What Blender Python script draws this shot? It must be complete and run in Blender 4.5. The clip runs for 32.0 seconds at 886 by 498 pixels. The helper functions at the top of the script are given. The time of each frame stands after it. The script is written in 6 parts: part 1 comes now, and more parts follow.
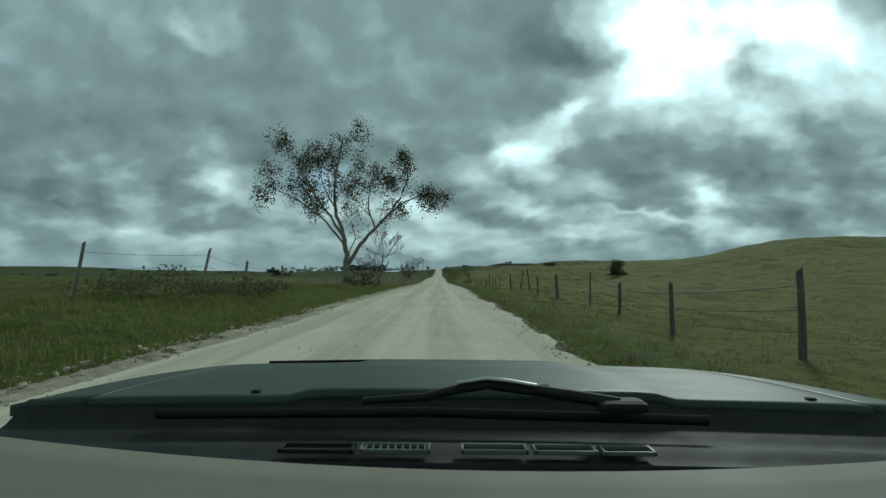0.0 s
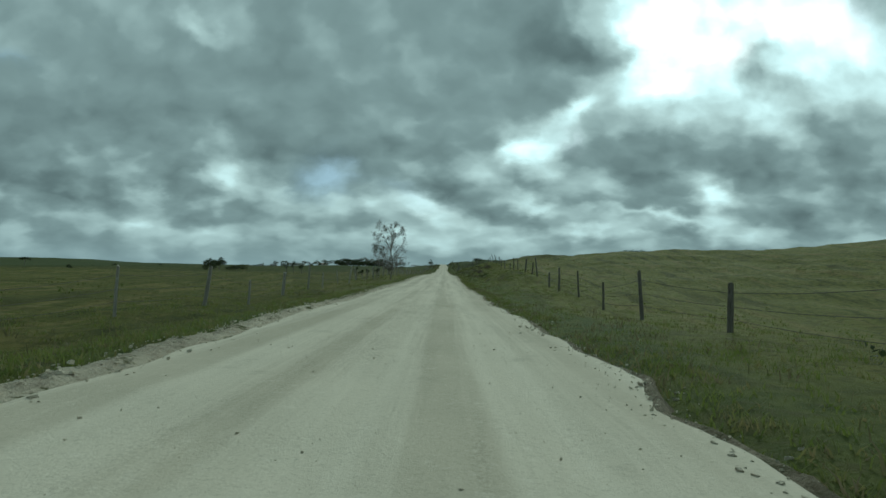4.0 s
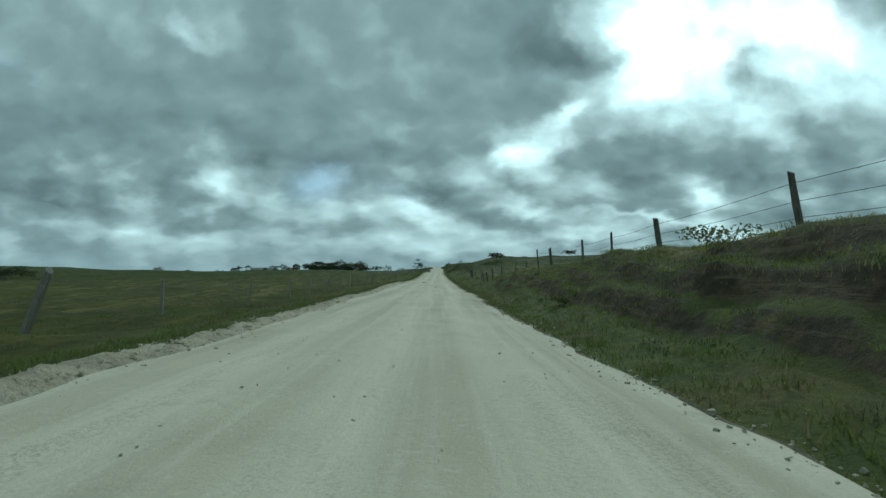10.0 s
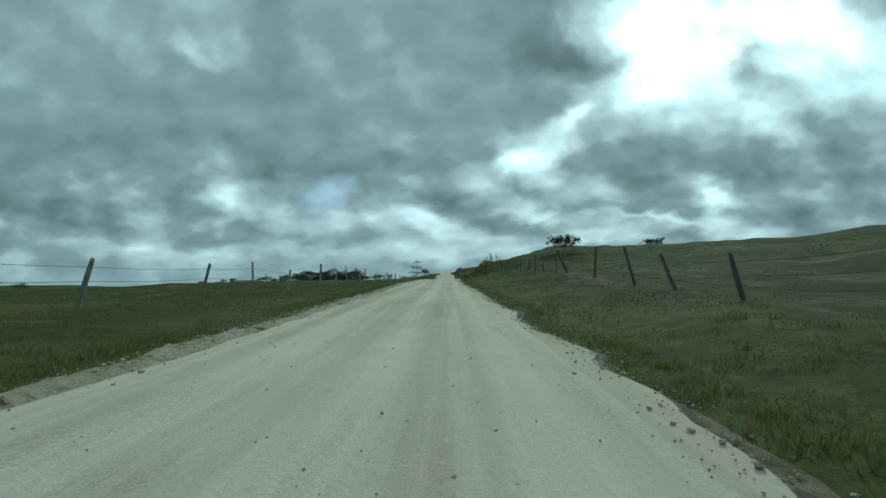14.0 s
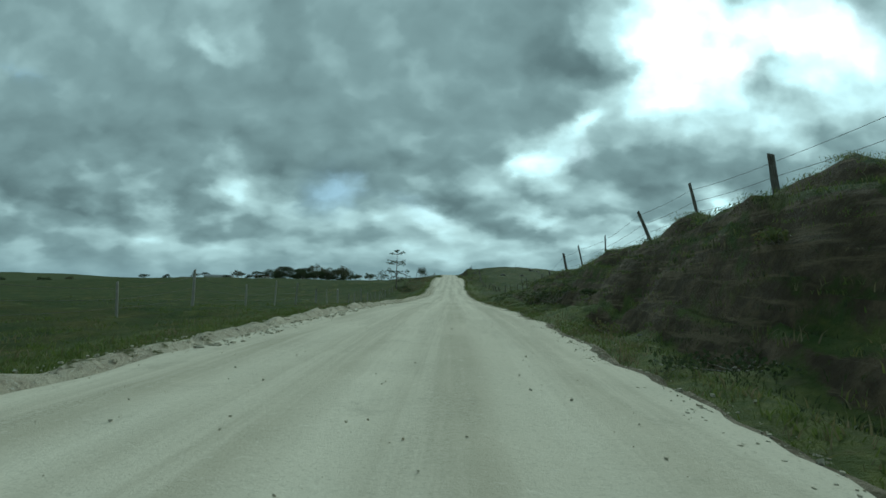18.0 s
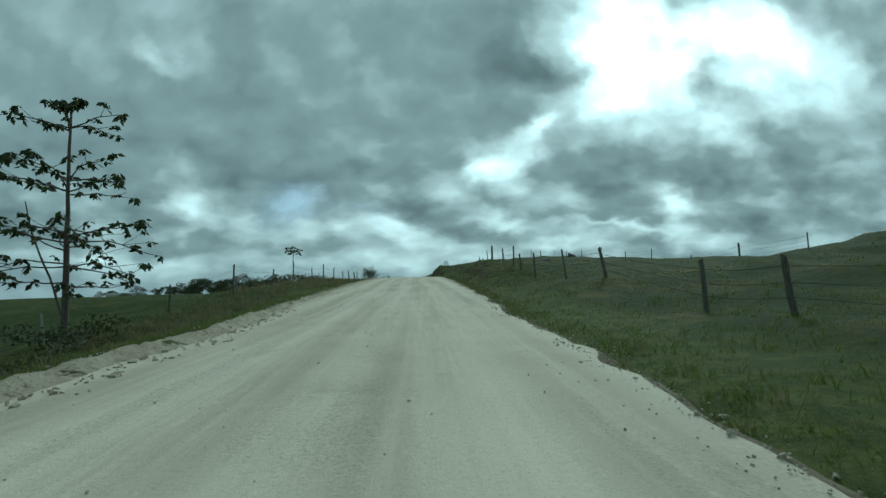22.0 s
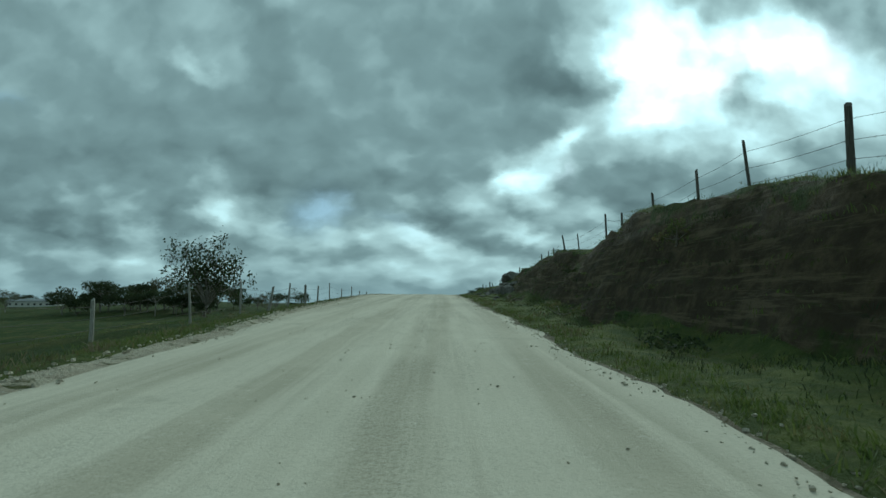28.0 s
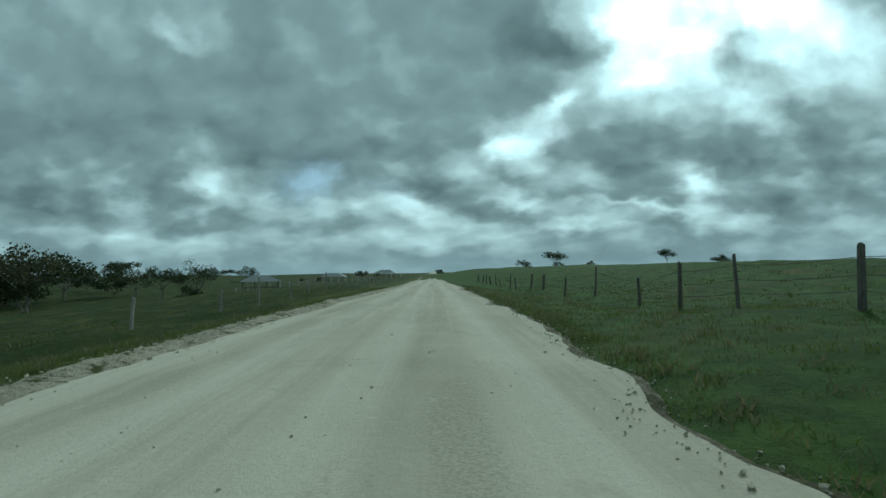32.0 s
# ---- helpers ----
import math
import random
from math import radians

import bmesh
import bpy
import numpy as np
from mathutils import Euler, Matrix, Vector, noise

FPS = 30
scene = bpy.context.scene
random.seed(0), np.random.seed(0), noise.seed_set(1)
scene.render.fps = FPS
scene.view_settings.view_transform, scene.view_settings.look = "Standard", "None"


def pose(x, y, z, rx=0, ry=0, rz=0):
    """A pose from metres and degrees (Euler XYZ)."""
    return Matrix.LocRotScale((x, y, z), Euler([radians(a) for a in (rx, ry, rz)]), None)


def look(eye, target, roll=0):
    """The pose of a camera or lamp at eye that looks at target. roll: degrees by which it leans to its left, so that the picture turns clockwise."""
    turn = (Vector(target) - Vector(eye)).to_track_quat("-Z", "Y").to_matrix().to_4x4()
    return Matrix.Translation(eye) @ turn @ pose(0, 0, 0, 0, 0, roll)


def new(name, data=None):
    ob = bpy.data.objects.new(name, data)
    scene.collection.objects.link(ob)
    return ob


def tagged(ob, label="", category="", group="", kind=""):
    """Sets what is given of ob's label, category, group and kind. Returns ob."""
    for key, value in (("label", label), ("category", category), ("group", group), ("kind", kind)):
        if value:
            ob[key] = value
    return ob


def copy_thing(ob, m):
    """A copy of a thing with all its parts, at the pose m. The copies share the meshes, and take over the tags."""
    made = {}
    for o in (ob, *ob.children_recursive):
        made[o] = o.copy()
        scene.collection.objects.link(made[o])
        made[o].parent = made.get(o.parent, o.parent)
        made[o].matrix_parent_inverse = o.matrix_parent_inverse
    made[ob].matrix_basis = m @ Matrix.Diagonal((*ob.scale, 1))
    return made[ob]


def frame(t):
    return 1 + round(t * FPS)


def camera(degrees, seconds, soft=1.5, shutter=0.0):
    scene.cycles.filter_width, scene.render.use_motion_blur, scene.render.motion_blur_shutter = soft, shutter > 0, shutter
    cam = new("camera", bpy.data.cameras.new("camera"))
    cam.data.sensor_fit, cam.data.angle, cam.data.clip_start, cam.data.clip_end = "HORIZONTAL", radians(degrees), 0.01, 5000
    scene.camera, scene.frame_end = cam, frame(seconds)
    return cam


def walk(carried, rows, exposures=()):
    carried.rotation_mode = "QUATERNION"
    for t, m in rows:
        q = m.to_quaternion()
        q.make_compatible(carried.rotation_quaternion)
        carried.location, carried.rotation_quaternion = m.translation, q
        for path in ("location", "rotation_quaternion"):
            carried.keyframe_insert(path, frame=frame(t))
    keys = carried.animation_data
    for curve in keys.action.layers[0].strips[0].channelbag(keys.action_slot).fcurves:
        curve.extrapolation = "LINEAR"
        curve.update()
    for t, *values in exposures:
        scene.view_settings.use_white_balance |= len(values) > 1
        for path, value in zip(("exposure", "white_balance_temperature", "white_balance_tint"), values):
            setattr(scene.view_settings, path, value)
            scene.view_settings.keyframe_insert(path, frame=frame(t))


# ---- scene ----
# camera and its drive
cam = camera(80.0, 32.0)
PATH = [
    (0.0, pose(0.00, 0.00, 1.14, 92.77, -0.66, -0.37)),
    (0.5, pose(0.00, 12.00, 1.11, 92.83, -0.37, 0.05)),
    (1.0, pose(0.00, 24.00, 1.08, 92.76, -0.96, 0.58)),
    (1.5, pose(0.00, 36.00, 1.03, 92.73, -1.98, 0.81)),
    (2.0, pose(0.00, 48.00, 0.96, 92.69, -3.09, 0.74)),
    (2.5, pose(0.00, 60.00, 0.88, 92.51, -2.56, 0.61)),
    (3.0, pose(0.00, 72.00, 0.76, 92.36, -1.82, 0.29)),
    (3.5, pose(0.00, 84.00, 0.63, 92.38, -1.68, 0.28)),
    (5.5, pose(0.00, 132.00, 0.33, 92.64, -0.27, -0.36)),
    (6.0, pose(0.00, 144.00, 0.33, 92.89, -0.25, -0.31)),
    (6.5, pose(0.00, 156.00, 0.39, 93.21, 0.35, -0.30)),
    (7.0, pose(0.00, 168.00, 0.52, 93.53, 0.53, -0.29)),
    (7.5, pose(0.00, 180.00, 0.62, 93.59, 0.84, -0.28)),
    (8.0, pose(0.00, 192.00, 0.66, 93.55, 0.46, -0.27)),
    (8.5, pose(0.00, 204.00, 0.67, 93.51, 0.86, -0.26)),
    (9.0, pose(0.00, 216.00, 0.67, 93.10, 0.47, -0.37)),
    (9.5, pose(0.00, 228.00, 0.64, 92.95, -0.20, -0.43)),
    (10.0, pose(0.00, 240.00, 0.61, 92.90, -0.76, -0.49)),
    (10.5, pose(0.00, 252.00, 0.60, 92.86, -0.50, -0.55)),
    (11.0, pose(0.00, 264.00, 0.61, 92.82, -0.05, -0.61)),
    (11.5, pose(0.00, 276.00, 0.63, 92.97, 0.82, -0.58)),
    (12.0, pose(0.00, 288.00, 0.69, 93.24, 1.58, -0.55)),
    (12.5, pose(0.00, 300.00, 0.75, 93.19, 1.68, -0.40)),
    (13.0, pose(0.00, 312.00, 0.80, 93.17, 1.78, 0.12)),
    (13.5, pose(0.00, 324.00, 0.88, 93.26, 1.27, 0.50)),
    (14.0, pose(0.00, 336.00, 1.04, 93.70, 0.85, 0.51)),
    (14.5, pose(0.00, 348.00, 1.31, 94.13, 1.15, 0.51)),
    (16.5, pose(0.00, 396.00, 2.34, 93.78, -3.46, 1.34)),
    (17.0, pose(0.00, 408.00, 2.52, 93.76, -2.36, 1.78)),
    (17.5, pose(0.00, 420.00, 2.68, 93.78, -1.52, 1.48)),
    (18.0, pose(0.00, 432.00, 2.83, 93.88, -1.18, 1.01)),
    (18.5, pose(0.00, 444.00, 2.92, 93.44, -1.96, 0.05)),
    (19.0, pose(0.00, 456.00, 2.87, 92.82, -1.63, -0.49)),
    (19.5, pose(0.00, 468.00, 2.65, 92.24, -1.86, -1.29)),
    (20.0, pose(0.00, 480.00, 2.47, 91.98, -0.79, -2.21)),
    (20.5, pose(0.00, 492.00, 2.42, 92.23, 0.64, -2.76)),
    (21.0, pose(0.00, 504.00, 2.47, 92.90, 0.85, -3.06)),
    (21.5, pose(0.00, 516.00, 2.68, 93.56, 1.67, -3.18)),
    (22.0, pose(0.00, 528.00, 3.06, 94.52, 1.61, -2.81)),
    (23.0, pose(0.00, 552.00, 4.03, 96.28, 0.38, -1.22)),
    (23.5, pose(0.00, 564.00, 4.60, 96.72, 0.69, -0.06)),
    (24.0, pose(0.00, 576.00, 5.14, 96.77, 0.39, 0.85)),
    (24.5, pose(0.00, 588.00, 5.66, 96.54, 0.35, 1.22)),
    (25.0, pose(0.00, 600.00, 6.09, 95.81, -0.80, 1.22)),
    (25.5, pose(0.00, 612.00, 6.34, 95.35, -0.39, 0.92)),
    (27.5, pose(0.00, 660.00, 7.09, 95.42, 0.45, -0.21)),
    (28.0, pose(0.00, 672.00, 7.53, 95.80, -0.22, -0.31)),
    (28.5, pose(0.00, 684.00, 8.04, 95.54, 0.28, -0.46)),
    (29.0, pose(0.00, 696.00, 8.51, 95.28, 1.19, -0.27)),
    (29.5, pose(0.00, 708.00, 8.97, 95.23, 1.57, -0.25)),
    (30.0, pose(0.00, 720.00, 9.33, 95.05, 1.25, -0.23)),
    (30.5, pose(0.00, 732.00, 9.51, 94.21, 2.10, -0.50)),
    (31.0, pose(0.00, 744.00, 9.58, 93.23, 3.24, -0.78)),
    (31.5, pose(0.00, 756.00, 9.64, 92.54, 2.38, -0.94)),
    (32.0, pose(0.00, 768.00, 9.65, 92.30, 1.12, -0.98)),
]
EXPOSURES = [(0.0, -0.3, 5500, -9), (6.5, -0.25, 5350, -11), (8.5, -0.15, 5250, -11), (22.0, -0.15, 5200, -13), (32.0, -0.3, 5150, -13)]
walk(cam, PATH, EXPOSURES)

# ---- world and sun ----
SUN_AZ, SUN_EL = 25.0, 30.0
world = bpy.data.worlds.new("sky")
scene.world = world
world.use_nodes = True
W = world.node_tree
W.nodes.clear()


def wset(sock, v):
    if isinstance(v, bpy.types.NodeSocket):
        W.links.new(v, sock)
    else:
        sock.default_value = v


def wm(op, a, b=None, c=None, clamp=False):
    n = W.nodes.new("ShaderNodeMath")
    n.operation, n.use_clamp = op, clamp
    for i, v in enumerate((a, b, c)):
        if v is not None:
            wset(n.inputs[i], v)
    return n.outputs[0]


def wv(op, a, b=None, c=None, out=0):
    n = W.nodes.new("ShaderNodeVectorMath")
    n.operation = op
    for i, v in enumerate((a, b, c)):
        if v is not None:
            wset(n.inputs[i], v)
    return n.outputs[out]


def wnoise(vec, scale, detail=6.0, rough=0.55, color=False):
    n = W.nodes.new("ShaderNodeTexNoise")
    wset(n.inputs["Vector"], vec)
    n.inputs["Scale"].default_value = scale
    n.inputs["Detail"].default_value = detail
    n.inputs["Roughness"].default_value = rough
    return n.outputs["Color" if color else "Fac"]


tc = W.nodes.new("ShaderNodeTexCoord")
direction = wv("NORMALIZE", tc.outputs["Generated"])
sep = W.nodes.new("ShaderNodeSeparateXYZ")
W.links.new(direction, sep.inputs[0])
dx, dy, dz = sep.outputs
ahead = wm("MAXIMUM", dy, 0.12)
u = wm("DIVIDE", dx, ahead)
v = wm("DIVIDE", dz, ahead)
flat = W.nodes.new("ShaderNodeCombineXYZ")
W.links.new(u, flat.inputs[0])
W.links.new(v, flat.inputs[1])
# heaped cloud: billows on a deck that narrows towards the horizon, lit from the sun's side
lift = wm("ADD", wm("MAXIMUM", v, -0.02), 0.34)
deck = W.nodes.new("ShaderNodeCombineXYZ")
W.links.new(wm("MULTIPLY", u, 1.9), deck.inputs[0])
W.links.new(wm("MULTIPLY", wm("LOGARITHM", lift, 2.718), 1.75), deck.inputs[1])
deck.inputs[2].default_value = 3.7
deck = deck.outputs[0]
wiggle = wv("SUBTRACT", wnoise(flat.outputs[0], 5.0, 3, 0.5, True), (0.5, 0.5, 0.5))
frill = wv("SUBTRACT", wnoise(deck, 11.0, 4, 0.5, True), (0.5, 0.5, 0.5))
bent = wv("MULTIPLY_ADD", wiggle, (0.15, 0.12, 0.0), flat.outputs[0])
bent = wv("MULTIPLY_ADD", frill, (0.06, 0.05, 0.0), bent)


def soft(value, lo, hi):
    n = W.nodes.new("ShaderNodeMapRange")
    n.interpolation_type = "SMOOTHSTEP"
    W.links.new(value, n.inputs[0])
    n.inputs[1].default_value, n.inputs[2].default_value = lo, hi
    return n.outputs[0]


def spot(cx, cy, rx, ry, turn, hard=False, field=bent):
    """One soft mass with its middle and reach as slopes from straight ahead, its long axis turned by degrees."""
    n = W.nodes.new("ShaderNodeMapping")
    n.vector_type = "TEXTURE"
    wset(n.inputs["Vector"], field)
    n.inputs["Location"].default_value, n.inputs["Scale"].default_value = (cx, cy, 0), (rx, ry, 1)
    n.inputs["Rotation"].default_value = (0, 0, radians(turn))
    p = wv("MULTIPLY", n.outputs[0], (1.0, 1.0, 0.0))
    d = wv("DOT_PRODUCT", p, p, out=1)
    return wm("POWER", 0.37, wm("MULTIPLY", d, d) if hard else d)


low = wm("POWER", 0.37, wm("POWER", wm("DIVIDE", wm("SUBTRACT", v, 0.13), 0.12), 2.0))
glare = spot(0.564, 0.460, 0.30, 0.15, 0)
puff = wv("MULTIPLY_ADD", wiggle, (0.12, 0.10, 0.0), deck)


def heaps(vec, scale):
    """Rounded heaps of cloud, one where their tops stand highest."""
    n = W.nodes.new("ShaderNodeTexVoronoi")
    n.feature = "SMOOTH_F1"
    wset(n.inputs["Vector"], vec)
    for key, val in (("Scale", scale), ("Detail", 2.4), ("Roughness", 0.5), ("Lacunarity", 2.1), ("Smoothness", 0.35)):
        n.inputs[key].default_value = val
    return wm("SUBTRACT", 1.0, n.outputs["Distance"])


round_puff = wv("MULTIPLY_ADD", frill, (0.10, 0.09, 0.0), puff)
lit = wm("SUBTRACT", heaps(round_puff, 2.6), heaps(wv("ADD", round_puff, (0.06, 0.09, 0.0)), 2.6))
CLOUD = [wm("MULTIPLY_ADD", wm("SUBTRACT", wnoise(deck, 1.4, 3, 0.5), 0.5), 0.10, 0.422),
         wm("MULTIPLY", lit, wm("MULTIPLY_ADD", low, 0.17, wm("MULTIPLY_ADD", glare, 0.26, 0.12))),
         wm("MULTIPLY", wm("SUBTRACT", wnoise(puff, 7.0, 5, 0.5), 0.5), wm("MULTIPLY_ADD", low, 0.13, wm("MULTIPLY_ADD", glare, 0.30, 0.05)))]


def bank_of_cloud(cx, cy, rx, ry, turn, amount, hard=False):
    CLOUD.append(wm("MULTIPLY", spot(cx, cy, rx, ry, turn, hard), amount))


BLUE = []


def blue_gap(cx, cy, rx, ry, turn, amount):
    BLUE.append(wm("MULTIPLY", spot(cx, cy, rx, ry, turn), amount))


bank_of_cloud(-0.049, 0.470, 0.351, 0.180, -1, -0.028, True)    # overhead mass
bank_of_cloud(0.160, 0.440, 0.150, 0.135, 30, -0.070, True)    # overhead mass
bank_of_cloud(0.022, 0.167, 0.134, 0.060, -26, -0.060)    # its tail
bank_of_cloud(-0.237, 0.281, 0.164, 0.087, -21, -0.050)    # its tail
bank_of_cloud(-0.588, 0.299, 0.242, 0.060, -11, -0.065)    # long dark shelf
bank_of_cloud(-0.807, 0.267, 0.112, 0.046, -21, -0.055)    # long dark shelf
bank_of_cloud(-0.758, 0.121, 0.185, 0.020, -1, -0.050)    # low bank
bank_of_cloud(-0.580, 0.178, 0.087, 0.020, -1, -0.050)    # low bank
bank_of_cloud(0.368, 0.204, 0.130, 0.065, 11, -0.070, True)    # cloud under the gap
bank_of_cloud(0.427, 0.092, 0.080, 0.015, -1, -0.080)    # cloud under the gap
bank_of_cloud(0.711, 0.192, 0.178, 0.086, 9, -0.055)    # cloud away from the sun
bank_of_cloud(0.500, 0.262, 0.118, 0.044, -1, -0.030)    # cloud away from the sun
bank_of_cloud(-0.325, 0.411, 0.055, 0.146, 14, -0.040)    # fold
bank_of_cloud(-0.297, 0.202, 0.071, 0.039, -21, -0.035)    # fold
bank_of_cloud(-0.702, 0.465, 0.169, 0.083, -21, 0.000)    # paler veil
bank_of_cloud(-0.480, 0.473, 0.068, 0.020, -41, 0.120)    # lit rim
bank_of_cloud(0.016, 0.438, 0.093, 0.034, 4, 0.050)    # paler veil
bank_of_cloud(-0.433, 0.186, 0.090, 0.040, -36, 0.070)    # lit heap
bank_of_cloud(-0.601, 0.131, 0.114, 0.020, -1, 0.065)    # lit heap
bank_of_cloud(-0.503, 0.111, 0.039, 0.016, -1, 0.050)    # lit heap
bank_of_cloud(-0.001, 0.099, 0.102, 0.052, -16, 0.120)    # bright low sky
bank_of_cloud(-0.076, 0.141, 0.054, 0.022, -26, 0.070)    # bright low sky
bank_of_cloud(-0.109, 0.061, 0.214, 0.034, -1, 0.030)    # bright low sky
bank_of_cloud(0.170, 0.246, 0.054, 0.044, 24, 0.260)    # torn gap
bank_of_cloud(0.231, 0.316, 0.046, 0.020, 34, 0.260)    # torn gap
bank_of_cloud(0.134, 0.233, 0.030, 0.028, -1, 0.130)    # torn gap
bank_of_cloud(0.400, 0.495, 0.068, 0.107, -6, 0.330)    # sun behind thin cloud
bank_of_cloud(0.576, 0.500, 0.218, 0.080, -1, 0.270)    # sun behind thin cloud
bank_of_cloud(0.430, 0.385, 0.076, 0.040, -1, 0.200)    # sun behind thin cloud
bank_of_cloud(0.748, 0.430, 0.184, 0.120, -1, 0.150)    # thin veil
bank_of_cloud(0.525, 0.338, 0.184, 0.060, -1, 0.110)    # thin veil
bank_of_cloud(0.375, 0.119, 0.102, 0.012, 2, 0.150)    # lit rim
bank_of_cloud(0.503, 0.158, 0.039, 0.032, 39, 0.200)    # lit rim
bank_of_cloud(0.172, 0.134, 0.054, 0.015, -1, 0.170)    # lit rim
bank_of_cloud(0.288, 0.083, 0.091, 0.016, -1, 0.130)    # lit heap
bank_of_cloud(0.529, 0.096, 0.060, 0.018, -1, 0.120)    # lit heap
bank_of_cloud(0.182, 0.091, 0.059, 0.017, -1, 0.080)    # lit heap
bank_of_cloud(-0.780, 0.220, 0.300, 0.260, -1, -0.035)    # shaded side
bank_of_cloud(0.560, 0.400, 0.260, 0.110, -1, 0.060)    # thin veil
bank_of_cloud(-0.421, 0.070, 0.484, 0.026, -1, 0.030)    # low haze
blue_gap(0.206, 0.247, 0.024, 0.028, 19, 0.90)
blue_gap(-0.224, 0.171, 0.049, 0.030, -1, 0.80)
blue_gap(-0.049, 0.128, 0.049, 0.015, -21, 0.60)
blue_gap(0.497, 0.422, 0.077, 0.031, 9, 0.75)
blue_gap(0.718, 0.491, 0.065, 0.047, -1, 0.80)
blue_gap(-0.855, 0.400, 0.041, 0.018, -31, 0.60)
cover = CLOUD[0]
for c in CLOUD[1:]:
    cover = wm("ADD", cover, c)
ramp = W.nodes.new("ShaderNodeValToRGB")
W.links.new(wm("MAXIMUM", cover, 0.0), ramp.inputs[0])
els = ramp.color_ramp.elements
els[0].position, els[0].color = 0.0, (0.060, 0.076, 0.074, 1)
els[1].position, els[1].color = 1.0, (2.5, 2.8, 2.75, 1)
for pos, col in ((0.14, (0.101, 0.124, 0.120)), (0.28, (0.177, 0.214, 0.206)), (0.40, (0.304, 0.358, 0.340)), (0.54, (0.66, 0.74, 0.69)), (0.70, (1.2, 1.36, 1.30))):
    e = els.new(pos)
    e.color = (*col, 1)
sky = W.nodes.new("ShaderNodeTexSky")
sky.sky_type, sky.sun_disc = "NISHITA", False
sky.sun_elevation, sky.sun_rotation = radians(SUN_EL), radians(SUN_AZ)
blue = wv("SCALE", sky.outputs[0])
blue.node.inputs["Scale"].default_value = 0.12
gaps = BLUE[0]
for c in BLUE[1:]:
    gaps = wm("ADD", gaps, c)
gaps = wm("MULTIPLY", gaps, soft(wnoise(bent, 6.0, 4, 0.55), 0.30, 0.62), clamp=True)
mix = W.nodes.new("ShaderNodeMix")
mix.data_type = "RGBA"
W.links.new(gaps, mix.inputs[0])
W.links.new(ramp.outputs[0], mix.inputs[6])
W.links.new(blue, mix.inputs[7])
bg = W.nodes.new("ShaderNodeBackground")
haze = W.nodes.new("ShaderNodeMix")
haze.data_type = "RGBA"
W.links.new(wm("MULTIPLY", wm("POWER", 0.37, wm("DIVIDE", wm("MAXIMUM", dz, 0.0), 0.035)), 0.6), haze.inputs[0])
W.links.new(mix.outputs[2], haze.inputs[6])
haze.inputs[7].default_value = (0.33, 0.40, 0.41, 1)
W.links.new(haze.outputs[2], bg.inputs[0])
bg.inputs[1].default_value = 1.0
wo = W.nodes.new("ShaderNodeOutputWorld")
W.links.new(bg.outputs[0], wo.inputs[0])

sun_data = bpy.data.lights.new("sun", "SUN")
sun_data.energy, sun_data.angle, sun_data.color = 1.7, radians(9), (1.0, 0.92, 0.78)
sun = new("sun", sun_data)
sun.matrix_world = look((math.sin(radians(SUN_AZ)), math.cos(radians(SUN_AZ)), math.tan(radians(SUN_EL))), (0, 0, 0))


